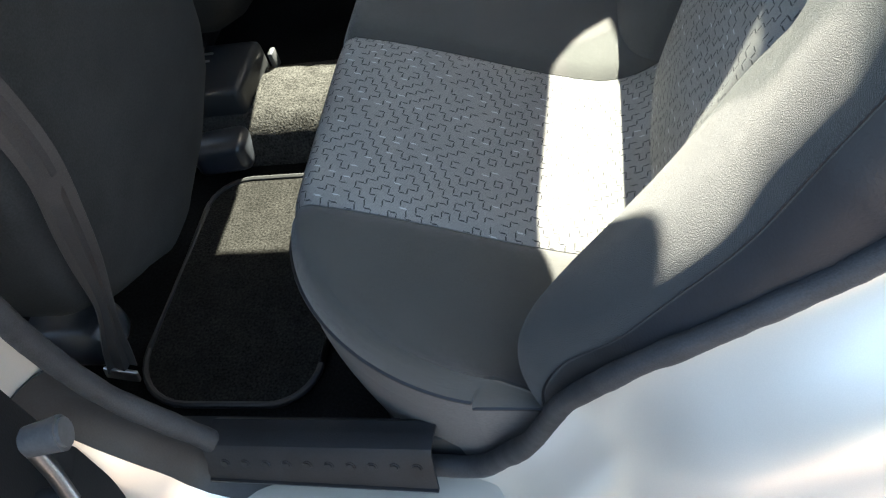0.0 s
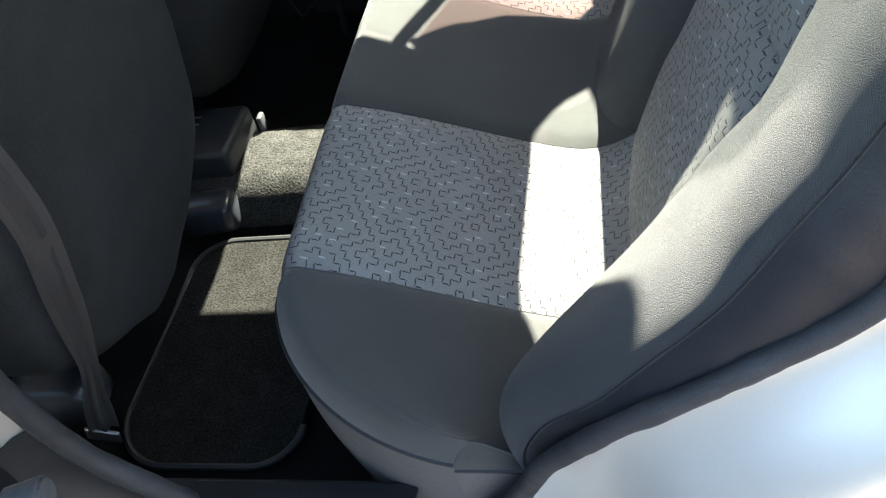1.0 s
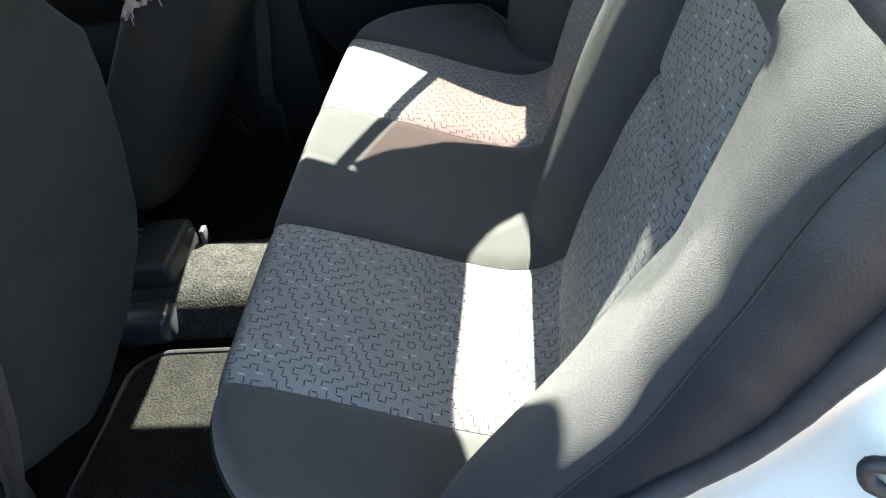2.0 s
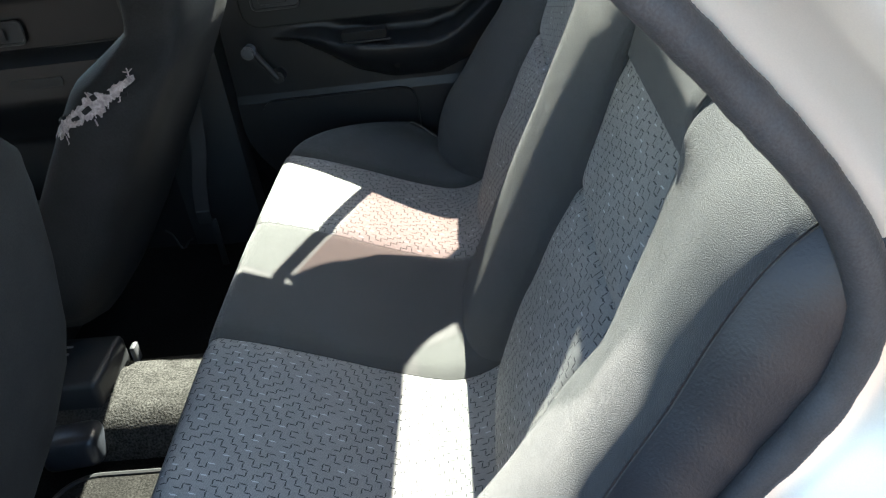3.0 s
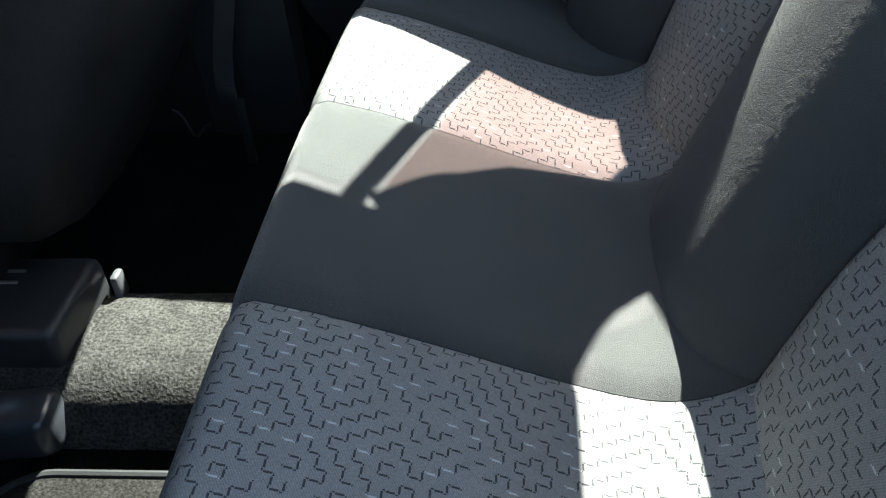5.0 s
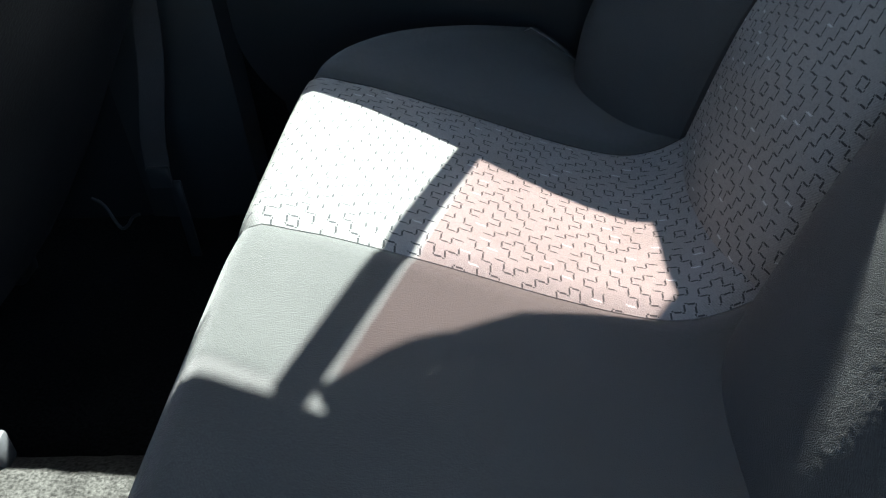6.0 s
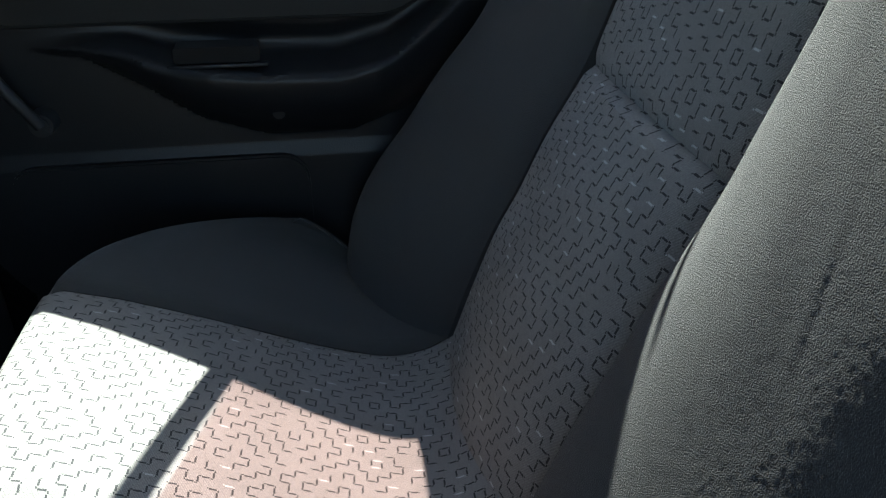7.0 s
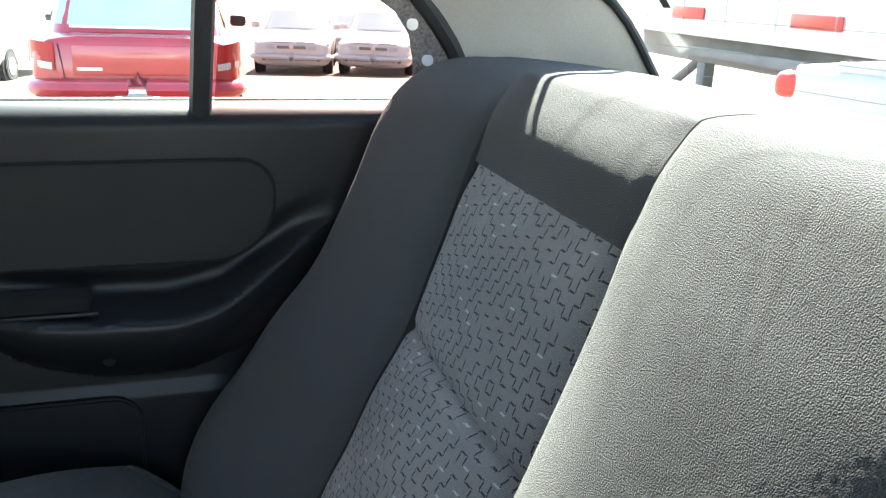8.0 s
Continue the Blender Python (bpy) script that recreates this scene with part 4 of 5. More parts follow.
# ---------- front seats with built-in head parts ----------
def front_seat(label, yc, xr, thick, halves, zmax, cloth):
    """xr: the back's rear face, as rows of (z, x); halves: rows of (z, half width)."""
    seat = empty("front_seat", label, "car seat", "front seats", at=(-0.4, yc, 0.29))
    rows = []
    for z in np.linspace(halves[0][0], zmax, 64):
        half = lerp_table(halves, z)[0]
        xb = lerp_table(xr, z)[0]
        th = thick * 0.5 * float(np.interp(z, [0.385, 0.45, 0.83, 0.89, 1.05, zmax], [0.5, 1.0, 1.0, 0.62, 0.55, 0.3]))
        r = []
        for k in range(48):
            a = 2 * math.pi * k / 48
            c, s = math.cos(a), math.sin(a)
            r.append((xb - th + th * math.copysign(abs(c) ** 0.42, c), yc + half * math.copysign(abs(s) ** 0.42, s), z + 0.004 * noise.noise((c * 2, s * 2, z * 9))))
        rows.append(r + r[:1])
    bm = sheet(rows, 0)
    bmesh.ops.remove_doubles(bm, verts=bm.verts, dist=1e-5)
    bmesh.ops.holes_fill(bm, edges=[e for e in bm.edges if e.is_boundary])
    part("seat_back", bm, cloth, seat, "seat back with rounded shoulders")
    part("seat_cushion", box((0.46, 0.46, 0.14), (-0.62, yc, 0.42), 0.045, segments=4), cloth, seat)
    for e in (-1, 1):
        part("seat_rail", box((0.44, 0.045, 0.03), (-0.65, yc + e * 0.19, 0.30), 0.006), PLASTIC, seat)
    return seat


HALVES = [(0.412, 0.13), (0.435, 0.185), (0.48, 0.226), (0.56, 0.243), (0.70, 0.230), (0.78, 0.218), (0.835, 0.195), (0.862, 0.155), (0.885, 0.125), (0.92, 0.115), (1.04, 0.12), (1.08, 0.10), (1.11, 0.05)]
PHALVES = [(z, w) if z < 0.86 else (z, {0.862: 0.170, 0.885: 0.152, 0.92: 0.143, 1.04: 0.145, 1.08: 0.12, 1.11: 0.06}[z]) for z, w in HALVES]
DHALVES = [(0.44, 0.05), (0.473, 0.110), (0.49, 0.15), (0.524, 0.188), (0.545, 0.212), (0.60, 0.222), (0.70, 0.224), (0.80, 0.218), (0.85, 0.205), (0.88, 0.165), (0.905, 0.135), (0.94, 0.12), (1.04, 0.12), (1.08, 0.10), (1.11, 0.05)]
driver = front_seat("dark cloth driver's seat with built-in head part", -0.300, [(0.44, -0.245), (0.48, -0.232), (0.60, -0.200), (0.70, -0.181), (0.86, -0.158), (1.11, -0.12)], 0.14, DHALVES, 1.11, FRONTCLOTH)
passenger = front_seat("dark passenger seat, shade put into its colour, reclined, its shoulder torn open", 0.315, [(0.385, -0.335), (0.45, -0.30), (0.85, -0.058), (0.89, -0.045), (1.11, -0.04)], 0.16, PHALVES, 1.11, SHADED_SEAT)
for seat, spots in ((driver, ((-0.335, -0.020, 0.312, 8), (-0.350, -0.445, 0.420, 0))), (passenger, ())):
    for x, y, z, turn in spots:
        part("rail_cover", box((0.125, 0.075, 0.066) if z > 0.4 else (0.095, 0.062, 0.060), (x, y, z), 0.024 if z > 0.4 else 0.018, turn=Matrix.Rotation(radians(turn), 4, "Z"), segments=4), GLOSSBLACK, seat, "black plastic rail end cover")

part("release_lever", tube(smooth_line([(-0.327, 0.520, 0.387), (-0.315, 0.520, 0.377), (-0.303, 0.518, 0.345), (-0.292, 0.517, 0.348), (-0.283, 0.518, 0.359), (-0.273, 0.518, 0.363)], 24), 0.0020, 8), PLASTIC, passenger, "thin bent dark lever")

# torn strip on the passenger seat's inner shoulder: ragged foam showing through the cloth
random.seed(7)
A, B = Vector((-0.262, 0.0, 0.772)), Vector((-0.118, 0.0, 0.842))
along = (B - A).normalized()
across = Vector((-along.z, 0, along.x))
top, bot = [], []
for k in range(57):
    t = k / 56
    w = float(np.interp(t, [0, 0.15, 0.4, 0.58, 0.7, 0.85, 1.0], [0.003, 0.009, 0.011, 0.017, 0.012, 0.007, 0.002])) * (0.75 + 0.6 * abs(noise.noise((t * 9, 3, 0))))
    p = A.lerp(B, t)
    top.append(p + across * (0.004 + w * (0.55 + random.random() * 0.6)))
    bot.append(p - across * (w * (0.15 + random.random() * 0.8)))


def shoulder_y(p):
    half = lerp_table(PHALVES, p.z)[0]
    xb = lerp_table([(0.45, -0.30), (0.85, -0.058), (0.89, -0.045), (1.11, -0.04)], p.z)[0]
    c = min(1.0, abs((p.x - (xb - 0.08)) / 0.08))
    return 0.315 - half * max(0.0, 1 - c ** (2 / 0.42)) ** 0.21 - 0.004


rows = []
for a, b in zip(top, bot):
    rows.append([Vector((q.x, shoulder_y(q), q.z)) for q in (a.lerp(b, s) for s in (0, 0.25, 0.5, 0.75, 1))])
part("torn_foam", sheet(rows, 0.003, direction=(0, 1, 0)), FOAM, passenger, "pale ragged foam where the cloth has torn")
# pale threads pulled out round the tear
for k in range(26):
    t = random.uniform(0.02, 1.0)
    p = A.lerp(B, t) + across * random.uniform(-0.012, 0.016)
    q = p + along * random.uniform(-0.014, 0.014) + across * random.uniform(-0.012, 0.012)
    mid = p.lerp(q, 0.5) + across * random.uniform(-0.005, 0.005)
    line = [Vector((v.x, shoulder_y(v) - 0.001, v.z)) for v in (p, p.lerp(mid, 0.5), mid, mid.lerp(q, 0.5), q)]
    part("thread", tube(line, random.uniform(0.0006, 0.0013), 6), FOAM, passenger, "pale pulled thread")
# dark blots laid on the foam stand in for its shaded holes
for k in range(7):
    t = 0.10 + 0.125 * k
    p = A.lerp(B, t) + across * random.uniform(-0.006, 0.013)
    q = p + along * random.uniform(0.006, 0.013) + across * random.uniform(-0.006, 0.004)
    line = [Vector((v.x, shoulder_y(v) - 0.0015, v.z)) for v in (p.lerp(q, u) for u in (0, 0.3, 0.6, 1.0))]
    part("hole_blot", tube(line, random.uniform(0.0018, 0.0042), 7, flat=0.5), SHADED_SEAT, passenger, "dark blot standing in for a shaded hole in the foam")

# ---------- console, mat, belts, small fittings ----------
console = empty("centre_console", "low black plastic centre console on the tunnel", "console", at=(-0.45, 0.09, 0.34))
part("body", box((0.34, 0.135, 0.075), (-0.465, 0.100, 0.352), 0.012, segments=3), PLASTIC, console)
for k in range(2):
    part("trim_strip", box((0.10, 0.004, 0.003), (-0.42, 0.115 + 0.02 * k, 0.391), 0.001), METAL, console, "thin bright strip")
part("end_cap", box((0.010, 0.022, 0.034), (-0.282, 0.160, 0.350), 0.004), KNOB, console, "pale worn end corner")

mat_thing = empty("floor_mat", "black carpet floor mat with bound edge, partly in sun", "floor mat", at=(-0.2, -0.25, 0.28))
mo = rounded(-0.345, -0.466, -0.085, -0.060, (0.085, 0.06, 0.02, 0.06), 8)
bm = bmesh.new()
f = bm.faces.new([bm.verts.new((x, y, 0.276)) for x, y in mo])
r = bmesh.ops.extrude_face_region(bm, geom=[f])
bmesh.ops.translate(bm, vec=(0, 0, 0.008), verts=[v for v in r["geom"] if isinstance(v, bmesh.types.BMVert)])
part("carpet", bm, MATPILE, mat_thing, smooth=False)
part("binding", tube([(x, y, 0.283) for x, y in mo + mo[:1]], 0.005, 8), RUBBER, mat_thing)


def strap(points, width, across, twisted=None):
    """A flat belt along points, width metres wide along across."""
    line = smooth_line(points, 40)
    first, last = Vector(across), Vector(twisted or across)
    rows = []
    for k, p in enumerate(line):
        w = first.lerp(last, min(1.0, k / 26)).normalized() * width / 2
        if twisted:
            w = w * (1 - 0.45 * math.exp(-((k - 7) / 4) ** 2))
        curl = w.orthogonal().normalized() * 0.004 * (1 if twisted else 0)
        rows.append([p - w, p - w * 0.5 + curl, p + w * 0.1 - curl, p + w * 0.55 + curl, p + w])
    return sheet(rows, 0.0015)


belt = empty("seat_belt", "grey seat belt by the near centre pillar with steel anchor", "seat belt", "seat belts", at=(-0.2, -0.52, 0.42))
part("webbing", strap([(-0.248, -0.508, 0.434), (-0.222, -0.510, 0.50), (-0.194, -0.510, 0.566), (-0.164, -0.510, 0.669), (-0.138, -0.512, 0.77), (-0.130, -0.53, 0.90), (-0.15, -0.56, 1.12)], 0.036, (1, 0.3, 0.1), (0.45, 0.8, 0.35)), BELT, belt)
part("anchor", box((0.040, 0.005, 0.020), (-0.252, -0.509, 0.428), 0.002, turn=Matrix.Rotation(radians(15), 4, "Y")), METAL, belt, "bright steel anchor plate")
belt = empty("seat_belt", "grey seat belt hanging slack beside the far centre pillar", "seat belt", "seat belts", at=(-0.24, 0.55, 0.40))
part("webbing", strap([(-0.252, 0.557, 0.405), (-0.248, 0.563, 0.45), (-0.226, 0.572, 0.55), (-0.214, 0.580, 0.678), (-0.206, 0.60, 0.80), (-0.20, 0.59, 1.10)], 0.031, (1, 0, 0.05)), BELT, belt)
part("end_tip", box((0.030, 0.008, 0.030), (-0.252, 0.555, 0.392), 0.004), PLASTIC, belt)
part("bracket", box((0.014, 0.006, 0.12), (-0.235, 0.556, 0.325), 0.002), PLASTIC, belt)

striker = empty("door_striker", "steel door striker with a black coated loop on the painted jamb", "striker", at=(0.548, -0.692, 0.79))
OUT = Vector((-0.68, -0.51, 0.52)).normalized()
turn = OUT.to_track_quat("Z", "Y").to_matrix().to_4x4()
part("base_plate", box((0.042, 0.050, 0.006), Vector((0.548, -0.692, 0.796)) + OUT * 0.003, 0.002, turn=turn), METAL, striker)
for e in (-0.014, 0.014):
    c = Vector((0.548, -0.692, 0.796 + e))
    part("screw", rod(c + OUT * 0.003, c + OUT * 0.011, 0.0075, 0.006, sides=14), METAL, striker)
ends = [Vector(p) + OUT * h for p, h in (((0.538, -0.684, 0.795), 0.002), ((0.531, -0.680, 0.792), 0.008), ((0.524, -0.676, 0.789), 0.013), ((0.519, -0.673, 0.786), 0.015), ((0.518, -0.673, 0.779), 0.015), ((0.521, -0.675, 0.771), 0.014), ((0.531, -0.681, 0.768), 0.008), ((0.539, -0.686, 0.769), 0.002))]
part("loop", tube(smooth_line(ends, 28), 0.0048, 12), RUBBER, striker, "black coated loop")
part("collar", rod(ends[0], ends[0].lerp(ends[1], 0.5), 0.0075, 0.0068, sides=14), METAL, striker)

# ---------- nose and wheels of the car ----------
front = empty("front_body", "silver-beige bonnet and front wings of the car", "car body", kind="structure", at=(-1.8, 0, 0))
rows = [[(x, y, 0.945 - 0.20 * ((-1.36 - x) / 0.95) ** 1.8 - 0.05 * abs(y / 0.74) ** 3) for y in np.linspace(-0.74, 0.76, 15)] for x in np.linspace(-2.30, -1.37, 16)]
part("bonnet", sheet(rows, -0.02, direction=(0, 0, 1)), PAINT, front)
for y in (-0.765, 0.785):
    part("front_wing", sheet([[(x, y + 0.012 * math.cos(z * 4), z) for z in np.linspace(0.24, 0.90 - 0.20 * ((-1.36 - x) / 0.95) ** 1.8, 9)] for x in np.linspace(-2.30, -1.36, 14)], 0.012, direction=(0, -1 if y > 0 else 1, 0)), PAINT, front)
part("front_bumper", box((0.14, 1.58, 0.34), (-2.34, 0.01, 0.43), 0.06, segments=3), PAINT, front)
for x in (-1.85, 0.98):
    for y in (-0.70, 0.72):
        wheel = part("wheel", rod((x, y - 0.085, 0.275), (x, y + 0.085, 0.275), 0.285, sides=32), TYRE, front)
        part("rim", rod((x, y - 0.09, 0.275), (x, y + 0.09, 0.275), 0.18, sides=24), LAMPCLEAR, wheel)


# ---------- outside ----------
bm = bmesh.new()
g = 600
bm.faces.new([bm.verts.new((x, y, -0.046 * y)) for x, y in ((-g, -g), (g, -g), (g, g), (-g, g))])
tagged(part("ground", bm, DIRT), "dry pinkish-tan dirt ground of the lot", "ground", kind="structure")


def parked_car(name, label, paint, m, length=4.1, width=1.64, height=1.42, hatch=False):
    """A parked car; its own x points to its tail, y across, z up from the ground; front axle side at minus x."""
    car = empty(name, label, "car", "parked cars")
    h, L = width / 2, length / 2

    def put(n, bm, material, parent=None, lab="", smooth=True):
        o = part(n, bm, material, None, lab, smooth)
        o.parent = parent or car
        return o

    def power(v, e):
        return math.copysign(abs(v) ** e, v)

    # lower body: rounded sections from nose to tail (x, half width, bottom, top)
    if hatch:
        tail = [(L - 1.0, 1.0, 0.22, 0.95), (L - 0.35, 0.99, 0.24, 0.965), (L - 0.12, 0.965, 0.26, 0.96), (L - 0.03, 0.93, 0.28, 0.93), (L, 0.88, 0.32, 0.88)]
    else:
        tail = [(L - 1.2, 1.0, 0.22, 0.93), (L - 0.6, 0.99, 0.24, 0.93), (L - 0.15, 0.95, 0.28, 0.91), (L - 0.04, 0.91, 0.30, 0.87), (L, 0.85, 0.34, 0.80)]
    stations = [(-L, 0.84, 0.34, 0.68), (-L + 0.04, 0.90, 0.28, 0.725), (-L + 0.14, 0.95, 0.24, 0.755), (-L + 0.40, 0.98, 0.22, 0.81), (-L + 0.80, 0.99, 0.22, 0.87), (-L + 1.15, 1.0, 0.22, 0.91)] + tail
    rows = []
    for x, k, z0, z1 in stations:
        ring = []
        for i in range(28):
            a = 2 * math.pi * i / 28
            ring.append((x, h * k * power(math.cos(a), 0.38), (z0 + z1) / 2 + (z1 - z0) / 2 * power(math.sin(a), 0.42)))
        rows.append(ring + ring[:1])
    bm = sheet(rows, 0)
    bmesh.ops.remove_doubles(bm, verts=bm.verts, dist=1e-5)
    bmesh.ops.holes_fill(bm, edges=[e for e in bm.edges if e.is_boundary])
    put("body", bm, paint)

    # cabin: rings from the belt up to the roof
    def ring_size(t):
        f = -L + 0.92 + 0.80 * t
        r = L - 0.10 - 0.33 * t if hatch else L - 0.62 - 0.62 * t
        return (f + r) / 2, (r - f) / 2, h * (0.91 - 0.20 * t), 0.86 + (height - 0.86) * t

    def shell(t, c, s, out=0.0):
        xc, rx, ry, z = ring_size(min(t, 1.0))
        return Vector((xc + (rx + out) * c, (ry + out) * s, z))

    rows = []
    for t, shrink, up in ((0, 1, 0), (0.25, 1, 0), (0.5, 1, 0), (0.75, 1, 0), (0.93, 1, 0), (0.99, 0.96, 0), (1.0, 0.86, 0.012), (1.0, 0.5, 0.028), (1.0, 0.05, 0.032)):
        ring = []
        for i in range(40):
            a = 2 * math.pi * i / 40
            p = shell(t, shrink * power(math.cos(a), 0.34), shrink * power(math.sin(a), 0.34))
            ring.append((p.x, p.y, p.z + up))
        rows.append(ring + ring[:1])
    bm = sheet(rows, 0)
    bmesh.ops.remove_doubles(bm, verts=bm.verts, dist=1e-5)
    put("cabin", bm, paint)

    def rim_of(f):
        return max(0.0, 1 - abs(f) ** (2 / 0.34)) ** 0.17

    def end_pane(side, half, t0, t1, material, out, lab=""):
        g = [[shell(t, side * rim_of(f), f, out) for f in np.linspace(-half, half, 9)] for t in np.linspace(t0, t1, 5)]
        return put("window_pane", sheet(g, 0.004, direction=(-side, 0, 0)), material, None, lab)

    def side_pane(side, f0, f1, t0, t1, out=0.008):
        g = [[shell(t, f, side * rim_of(f), out) for f in np.linspace(f0 + 0.10 * t * (f0 < -0.3), f1, 6)] for t in np.linspace(t0, t1, 4)]
        put("window_pane", sheet(g, 0.004, direction=(0, -side, 0)), DARKGLASS)

    end_pane(-1, 0.86, 0.14, 0.88, PALEGLASS, 0.010)
    if hatch:
        end_pane(1, 0.90, 0.20, 0.92, LAMPCLEAR, 0.006, "pale seal round the rear window")
        end_pane(1, 0.865, 0.235, 0.885, PALEGLASS, 0.012)
    else:
        end_pane(1, 0.86, 0.16, 0.88, PALEGLASS, 0.010)
    for e in (-1, 1):
        side_pane(e, -0.70, -0.05, 0.20, 0.86)
        side_pane(e, 0.02, 0.66, 0.20, 0.86)

    for x in (-L + 0.75, L - 0.72):
        for e in (-1, 1):
            put("wheel_arch", rod((x, e * (h - 0.10), 0.31), (x, e * (h + 0.004), 0.31), 0.34, sides=28), GAP_SHADE)
            wheel = put("wheel", rod((x, e * (h - 0.19), 0.29), (x, e * (h + 0.012), 0.29), 0.29, sides=28), TYRE)
            put("rim", rod((x, e * (h - 0.05), 0.29), (x, e * (h + 0.02), 0.29), 0.185, sides=20), LAMPCLEAR, wheel)
    # nose: bumper, slim grille with a badge, lower grille with bars, slanted lamps
    nose = [(-L + 0.20, h * 0.93), (-L + 0.06, h * 0.86), (-L + 0.01, h * 0.5), (-L, 0.0)]
    line = smooth_line([(x, -y, 0.43) for x, y in nose] + [(x, y, 0.43) for x, y in nose[-2::-1]], 24)
    put("front_bumper", tube(line, 0.066, 12, flat=1.8), paint)
    put("grille", box((0.05, width * 0.36, 0.055), (-L - 0.002, 0, 0.62), 0.012), DARKGLASS)
    put("badge", rod((-L - 0.02, 0, 0.63), (-L - 0.035, 0, 0.63), 0.045, sides=16), METAL)
    put("lower_grille", box((0.05, width * 0.58, 0.06), (-L - 0.062, 0, 0.405), 0.012), DARKGLASS)
    for k in range(8):
        put("grille_bar", box((0.012, 0.022, 0.06), (-L - 0.085, -0.385 + 0.11 * k, 0.405), 0.002), paint)
    put("bonnet_gap", tube([(-L + 0.03, y, 0.722 - 0.03 * (y / h) ** 2) for y in np.linspace(-h * 0.6, h * 0.6, 9)], 0.005, 6), GAP_SHADE)
    for e in (-1, 1):
        lamp = bmesh.new()
        g = [[Vector((-L - 0.012 + 0.17 * u ** 3, e * h * (0.42 + 0.52 * u), 0.575 + 0.02 * u + (0.06 + 0.05 * u) * v)) for u in np.linspace(0, 1, 7)] for v in (0, 0.5, 1)]
        put("headlamp", sheet(g, 0.05, direction=(1, 0, 0), bm=lamp), PALEGLASS, None, "clear slanted headlamp")
        put("fog_lamp", rod((-L - 0.05, e * h * 0.68, 0.40), (-L - 0.08, e * h * 0.68, 0.40), 0.045, sides=16), DARKGLASS)
        put("door_mirror", box((0.10, 0.17, 0.12), (-L + 1.42, e * (h + 0.07), 0.97), 0.035, segments=3), paint if not hatch else PLASTIC)
        if hatch:
            g = [[Vector((L + 0.022 - 0.20 * u ** 3, e * h * (0.74 + 0.255 * u), 0.66 + 0.03 * u + 0.215 * v)) for u in np.linspace(0, 1, 7)] for v in (0, 0.33, 0.66, 1)]
            lamp = put("tail_lamp", sheet(g, 0.06, direction=(-1, 0, 0)), LAMPRED, None, "red tail lamp with a pale lower lens")
            g = [[Vector((L + 0.028 - 0.20 * u ** 3, e * h * (0.74 + 0.255 * u) + e * 0.004, 0.668 + 0.03 * u + 0.055 * v)) for u in np.linspace(0.06, 0.9, 6)] for v in (0, 1)]
            put("lamp_lens", sheet(g, 0.01, direction=(-1, 0, 0)), PALEGLASS, lamp)
        else:
            put("tail_lamp", box((0.12, 0.30, 0.15), (L - 0.05, e * (h * 0.9 - 0.15), 0.74), 0.03, segments=3), LAMPRED)
    tail_line = [(L - 0.20, h * 0.90), (L - 0.02, h * 0.82), (L + 0.02, h * 0.5), (L + 0.03, 0.0)]
    line = smooth_line([(x, -y, 0.52) for x, y in tail_line] + [(x, y, 0.52) for x, y in tail_line[-2::-1]], 24)
    put("rear_bumper", tube(line, 0.085, 12, flat=1.6), paint)
    if hatch:
        put("tailgate_edge", tube([(L + 0.006, y, z) for y, z in ((-h * 0.70, 0.87), (-h * 0.66, 0.60), (h * 0.66, 0.60), (h * 0.70, 0.87))], 0.005, 6), GAP_SHADE)
        put("tailgate_panel", box((0.024, width * 0.58, 0.24), (L - 0.002, 0, 0.745), 0.006), paint)
        recess = put("plate_recess", box((0.03, 0.56, 0.17), (L + 0.120, 0, 0.475), 0.014), paint)
        put("recess_edge", tube([(L + 0.137, y, z) for y, z in ((-0.27, 0.40), (-0.23, 0.55), (0.23, 0.55), (0.27, 0.40))], 0.007, 6), GAP_SHADE, recess)
        plate_part = put("number_plate", box((0.012, 0.34, 0.12), (L + 0.140, 0, 0.47), 0.004), PLATE)
        put("plate_bar", box((0.004, 0.24, 0.05), (L + 0.147, 0, 0.47), 0.001), DARKGLASS, plate_part)
        put("badge_bar", box((0.008, 0.19, 0.024), (L + 0.013, -0.36, 0.675), 0.002), LAMPCLEAR)
    car.matrix_world = m
    return car


def on_lot(x, y, turn):
    return pose(x, y, -0.046 * y, 0, 0, turn)


parked_car("parked_car", "bright red hatchback parked tail towards the lot's lane", RED, on_lot(0.07, 9.20, -92) @ pose(0, 0, 0.03), 3.9, 1.68, 1.50, True)
parked_car("parked_car", "white saloon parked nose out on the dirt lot", WHITE, on_lot(2.98, 19.1, 78), 4.1, 1.56, 1.43)
parked_car("parked_car", "white saloon parked nose out on the dirt lot", WHITE, on_lot(4.85, 18.75, 70), 4.1, 1.56, 1.43)
parked_car("parked_car", "white saloon parked nose out behind the others", WHITE, on_lot(5.6, 25.0, 70), 4.1, 1.56, 1.43)
parked_car("parked_car", "white hatchback parked beside the red one", WHITE, on_lot(-2.75, 16.5, -100), 4.1, 1.64, 1.6, True)

# white pickup, tail end towards the lane
pickup = empty("pickup_truck", "low white pickup bed with a red tail lamp", "truck", "parked cars")


def pick(n, bm, material, parent=None):
    o = part(n, bm, material)
    o.parent = parent or pickup
    return o


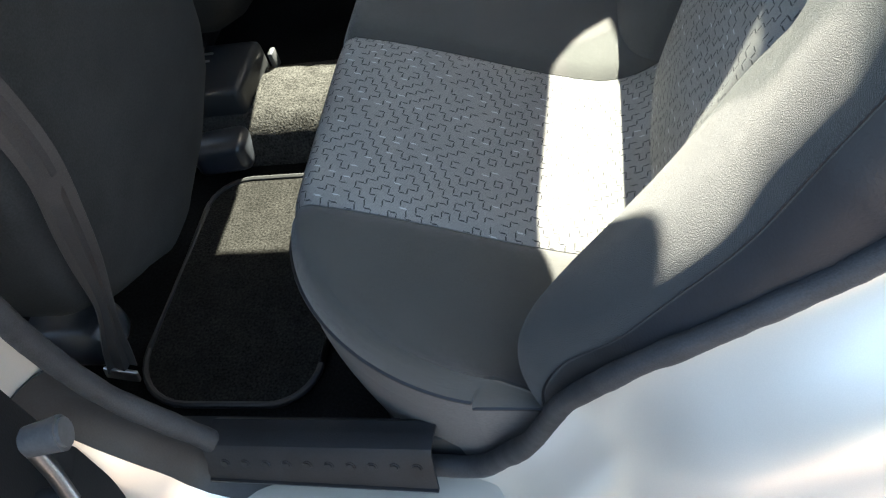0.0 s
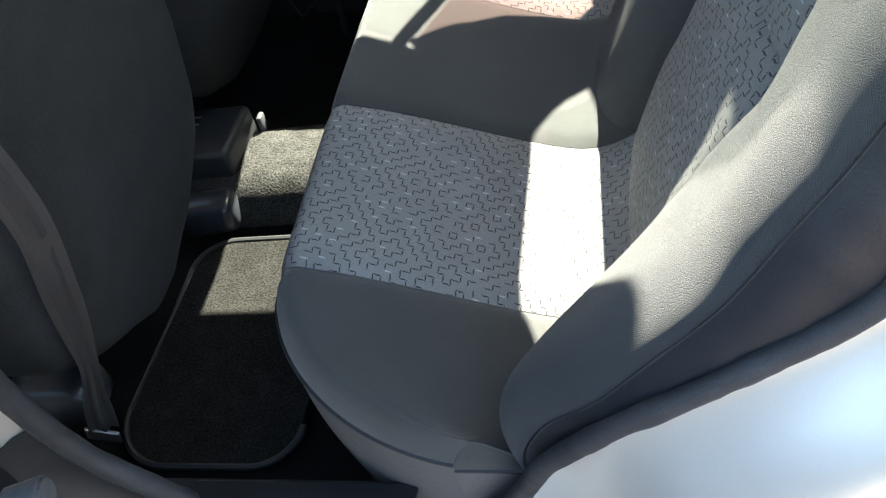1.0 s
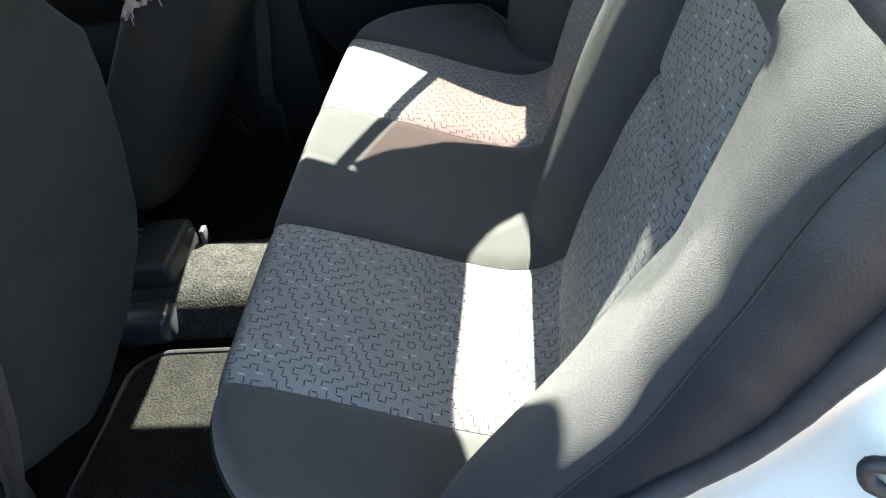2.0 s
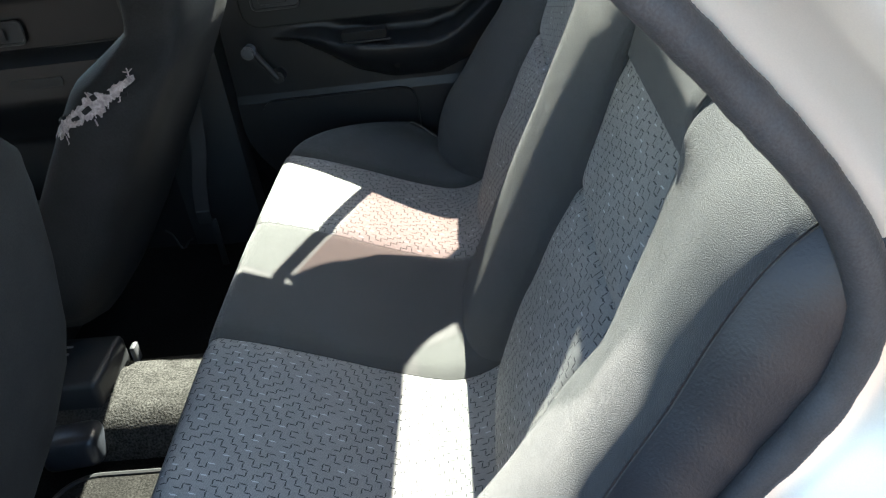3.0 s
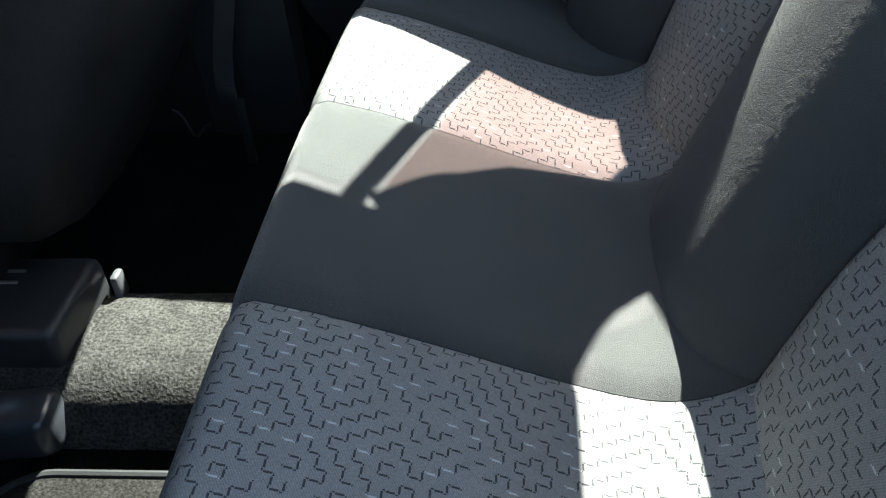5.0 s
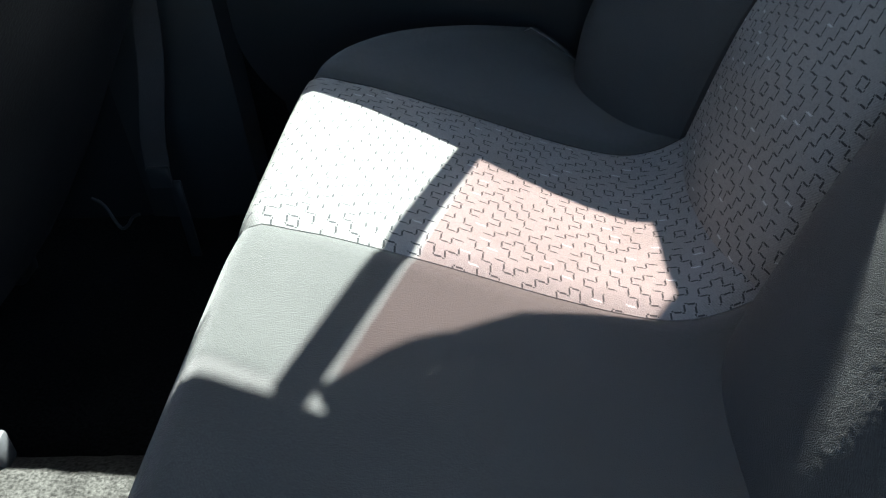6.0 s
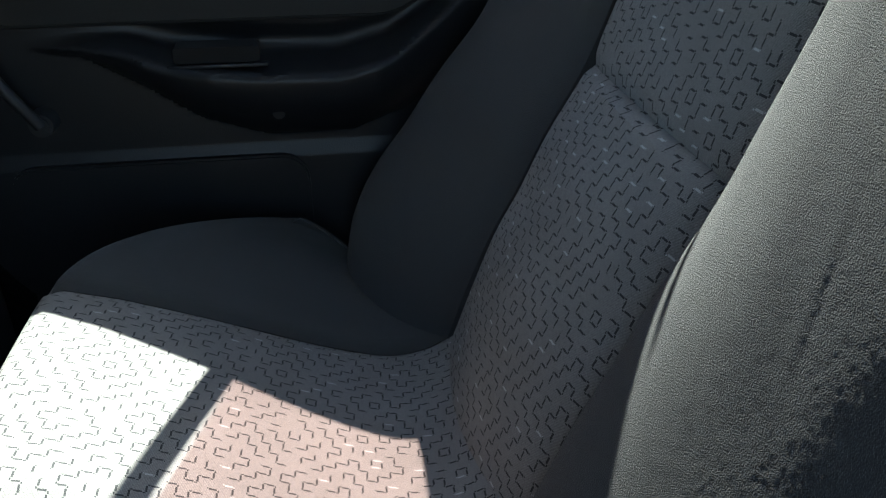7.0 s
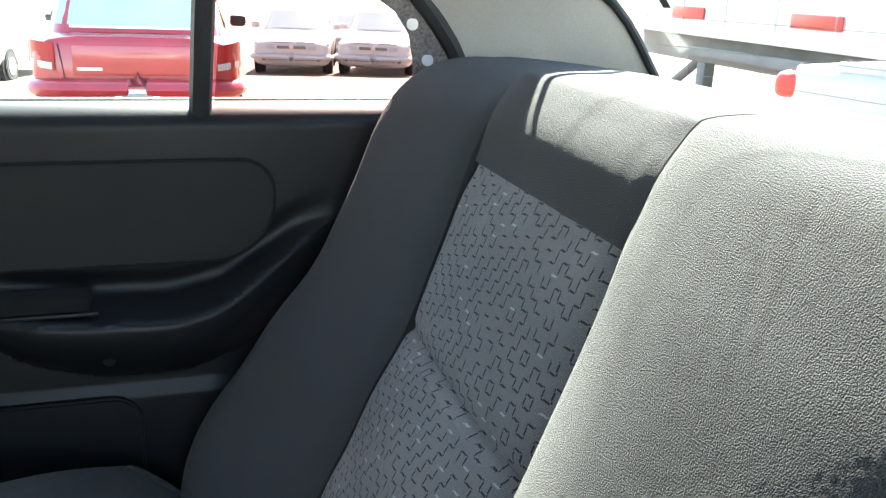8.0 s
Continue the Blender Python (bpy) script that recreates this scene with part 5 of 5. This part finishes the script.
pick("bed", box((2.6, 1.5, 0.42), (-1.35, 0, 0.70), 0.05, segments=3), WHITE)
pick("bed_rail", box((2.3, 0.06, 0.05), (-1.42, 0.70, 0.925), 0.015), WHITE)
pick("tailgate", box((0.05, 1.22, 0.38), (-0.02, 0, 0.72), 0.015), WHITE)
pick("rear_bumper", box((0.12, 1.5, 0.14), (0.05, 0, 0.46), 0.03), LAMPCLEAR)
for e in (-1, 1):
    pick("tail_lamp", box((0.13, 0.13, 0.13), (-0.035, e * 0.70, 0.82), 0.045, segments=3), STRIPE)
    w = pick("wheel", rod((-0.95, e * 0.50, 0.31), (-0.95, e * 0.76, 0.31), 0.31, sides=24), TYRE)
    pick("hub", rod((-0.95, e * 0.70, 0.31), (-0.95, e * 0.77, 0.31), 0.17, sides=20), LAMPCLEAR, w)
pickup.matrix_world = pose(3.81, 3.54, -0.18, 0, 0, 110)

# long white trailer
trailer = empty("trailer", "long white box trailer with red reflector strips and a grey-blue frame", "trailer", at=(0, 0, 0))
d = Vector((-0.082, -0.997, 0)).normalized()
TM = Matrix.Translation((5.30, 8.50, -0.15)) @ Matrix.Rotation(math.atan2(d.y, d.x), 4, "Z")


def tpart(name, bm, material, parent=None, lab=""):
    bmesh.ops.transform(bm, matrix=TM, verts=bm.verts)
    return part(name, bm, material, parent or trailer, lab)


skin = tpart("box_side", box((8.4, 2.4, 2.6), (2.4, 1.2, 2.12), 0.03), TRAILERWHITE)
for k in range(10):
    tpart("side_rib", box((0.03, 0.02, 2.4), (-1.4 + 0.8 * k, -0.008, 2.12), 0.004), TRAILERWHITE, skin)
tpart("bottom_rail", box((8.4, 0.06, 0.10), (2.4, -0.01, 0.86), 0.01), TRAILERWHITE)
tpart("frame", box((8.0, 1.0, 0.26), (2.4, 0.75, 0.66), 0.02), CHASSIS)
tpart("side_guard", box((5.0, 0.05, 0.10), (3.6, 0.08, 0.66), 0.01), CHASSIS)
tpart("support_leg", box((0.16, 0.12, 0.95), (0.95, 0.35, 0.26), 0.01), CHASSIS)
tpart("leg_brace", rod((0.95, 0.35, 0.62), (0.05, 0.35, 0.12), 0.05, sides=10), CHASSIS)
for k in range(4):
    tpart("reflector", box((0.64, 0.012, 0.11), (-0.93 + 2.04 * k, -0.012, 1.02), 0.003), STRIPE, lab="red reflector strip")
for x in (4.9, 5.95):
    wheel = tpart("wheel", rod((x, 0.02, 0.47), (x, 0.40, 0.47), 0.50, sides=28), TYRE)
    tpart("hub", rod((x, -0.01, 0.47), (x, 0.1, 0.47), 0.18, sides=20), CHASSIS, wheel)
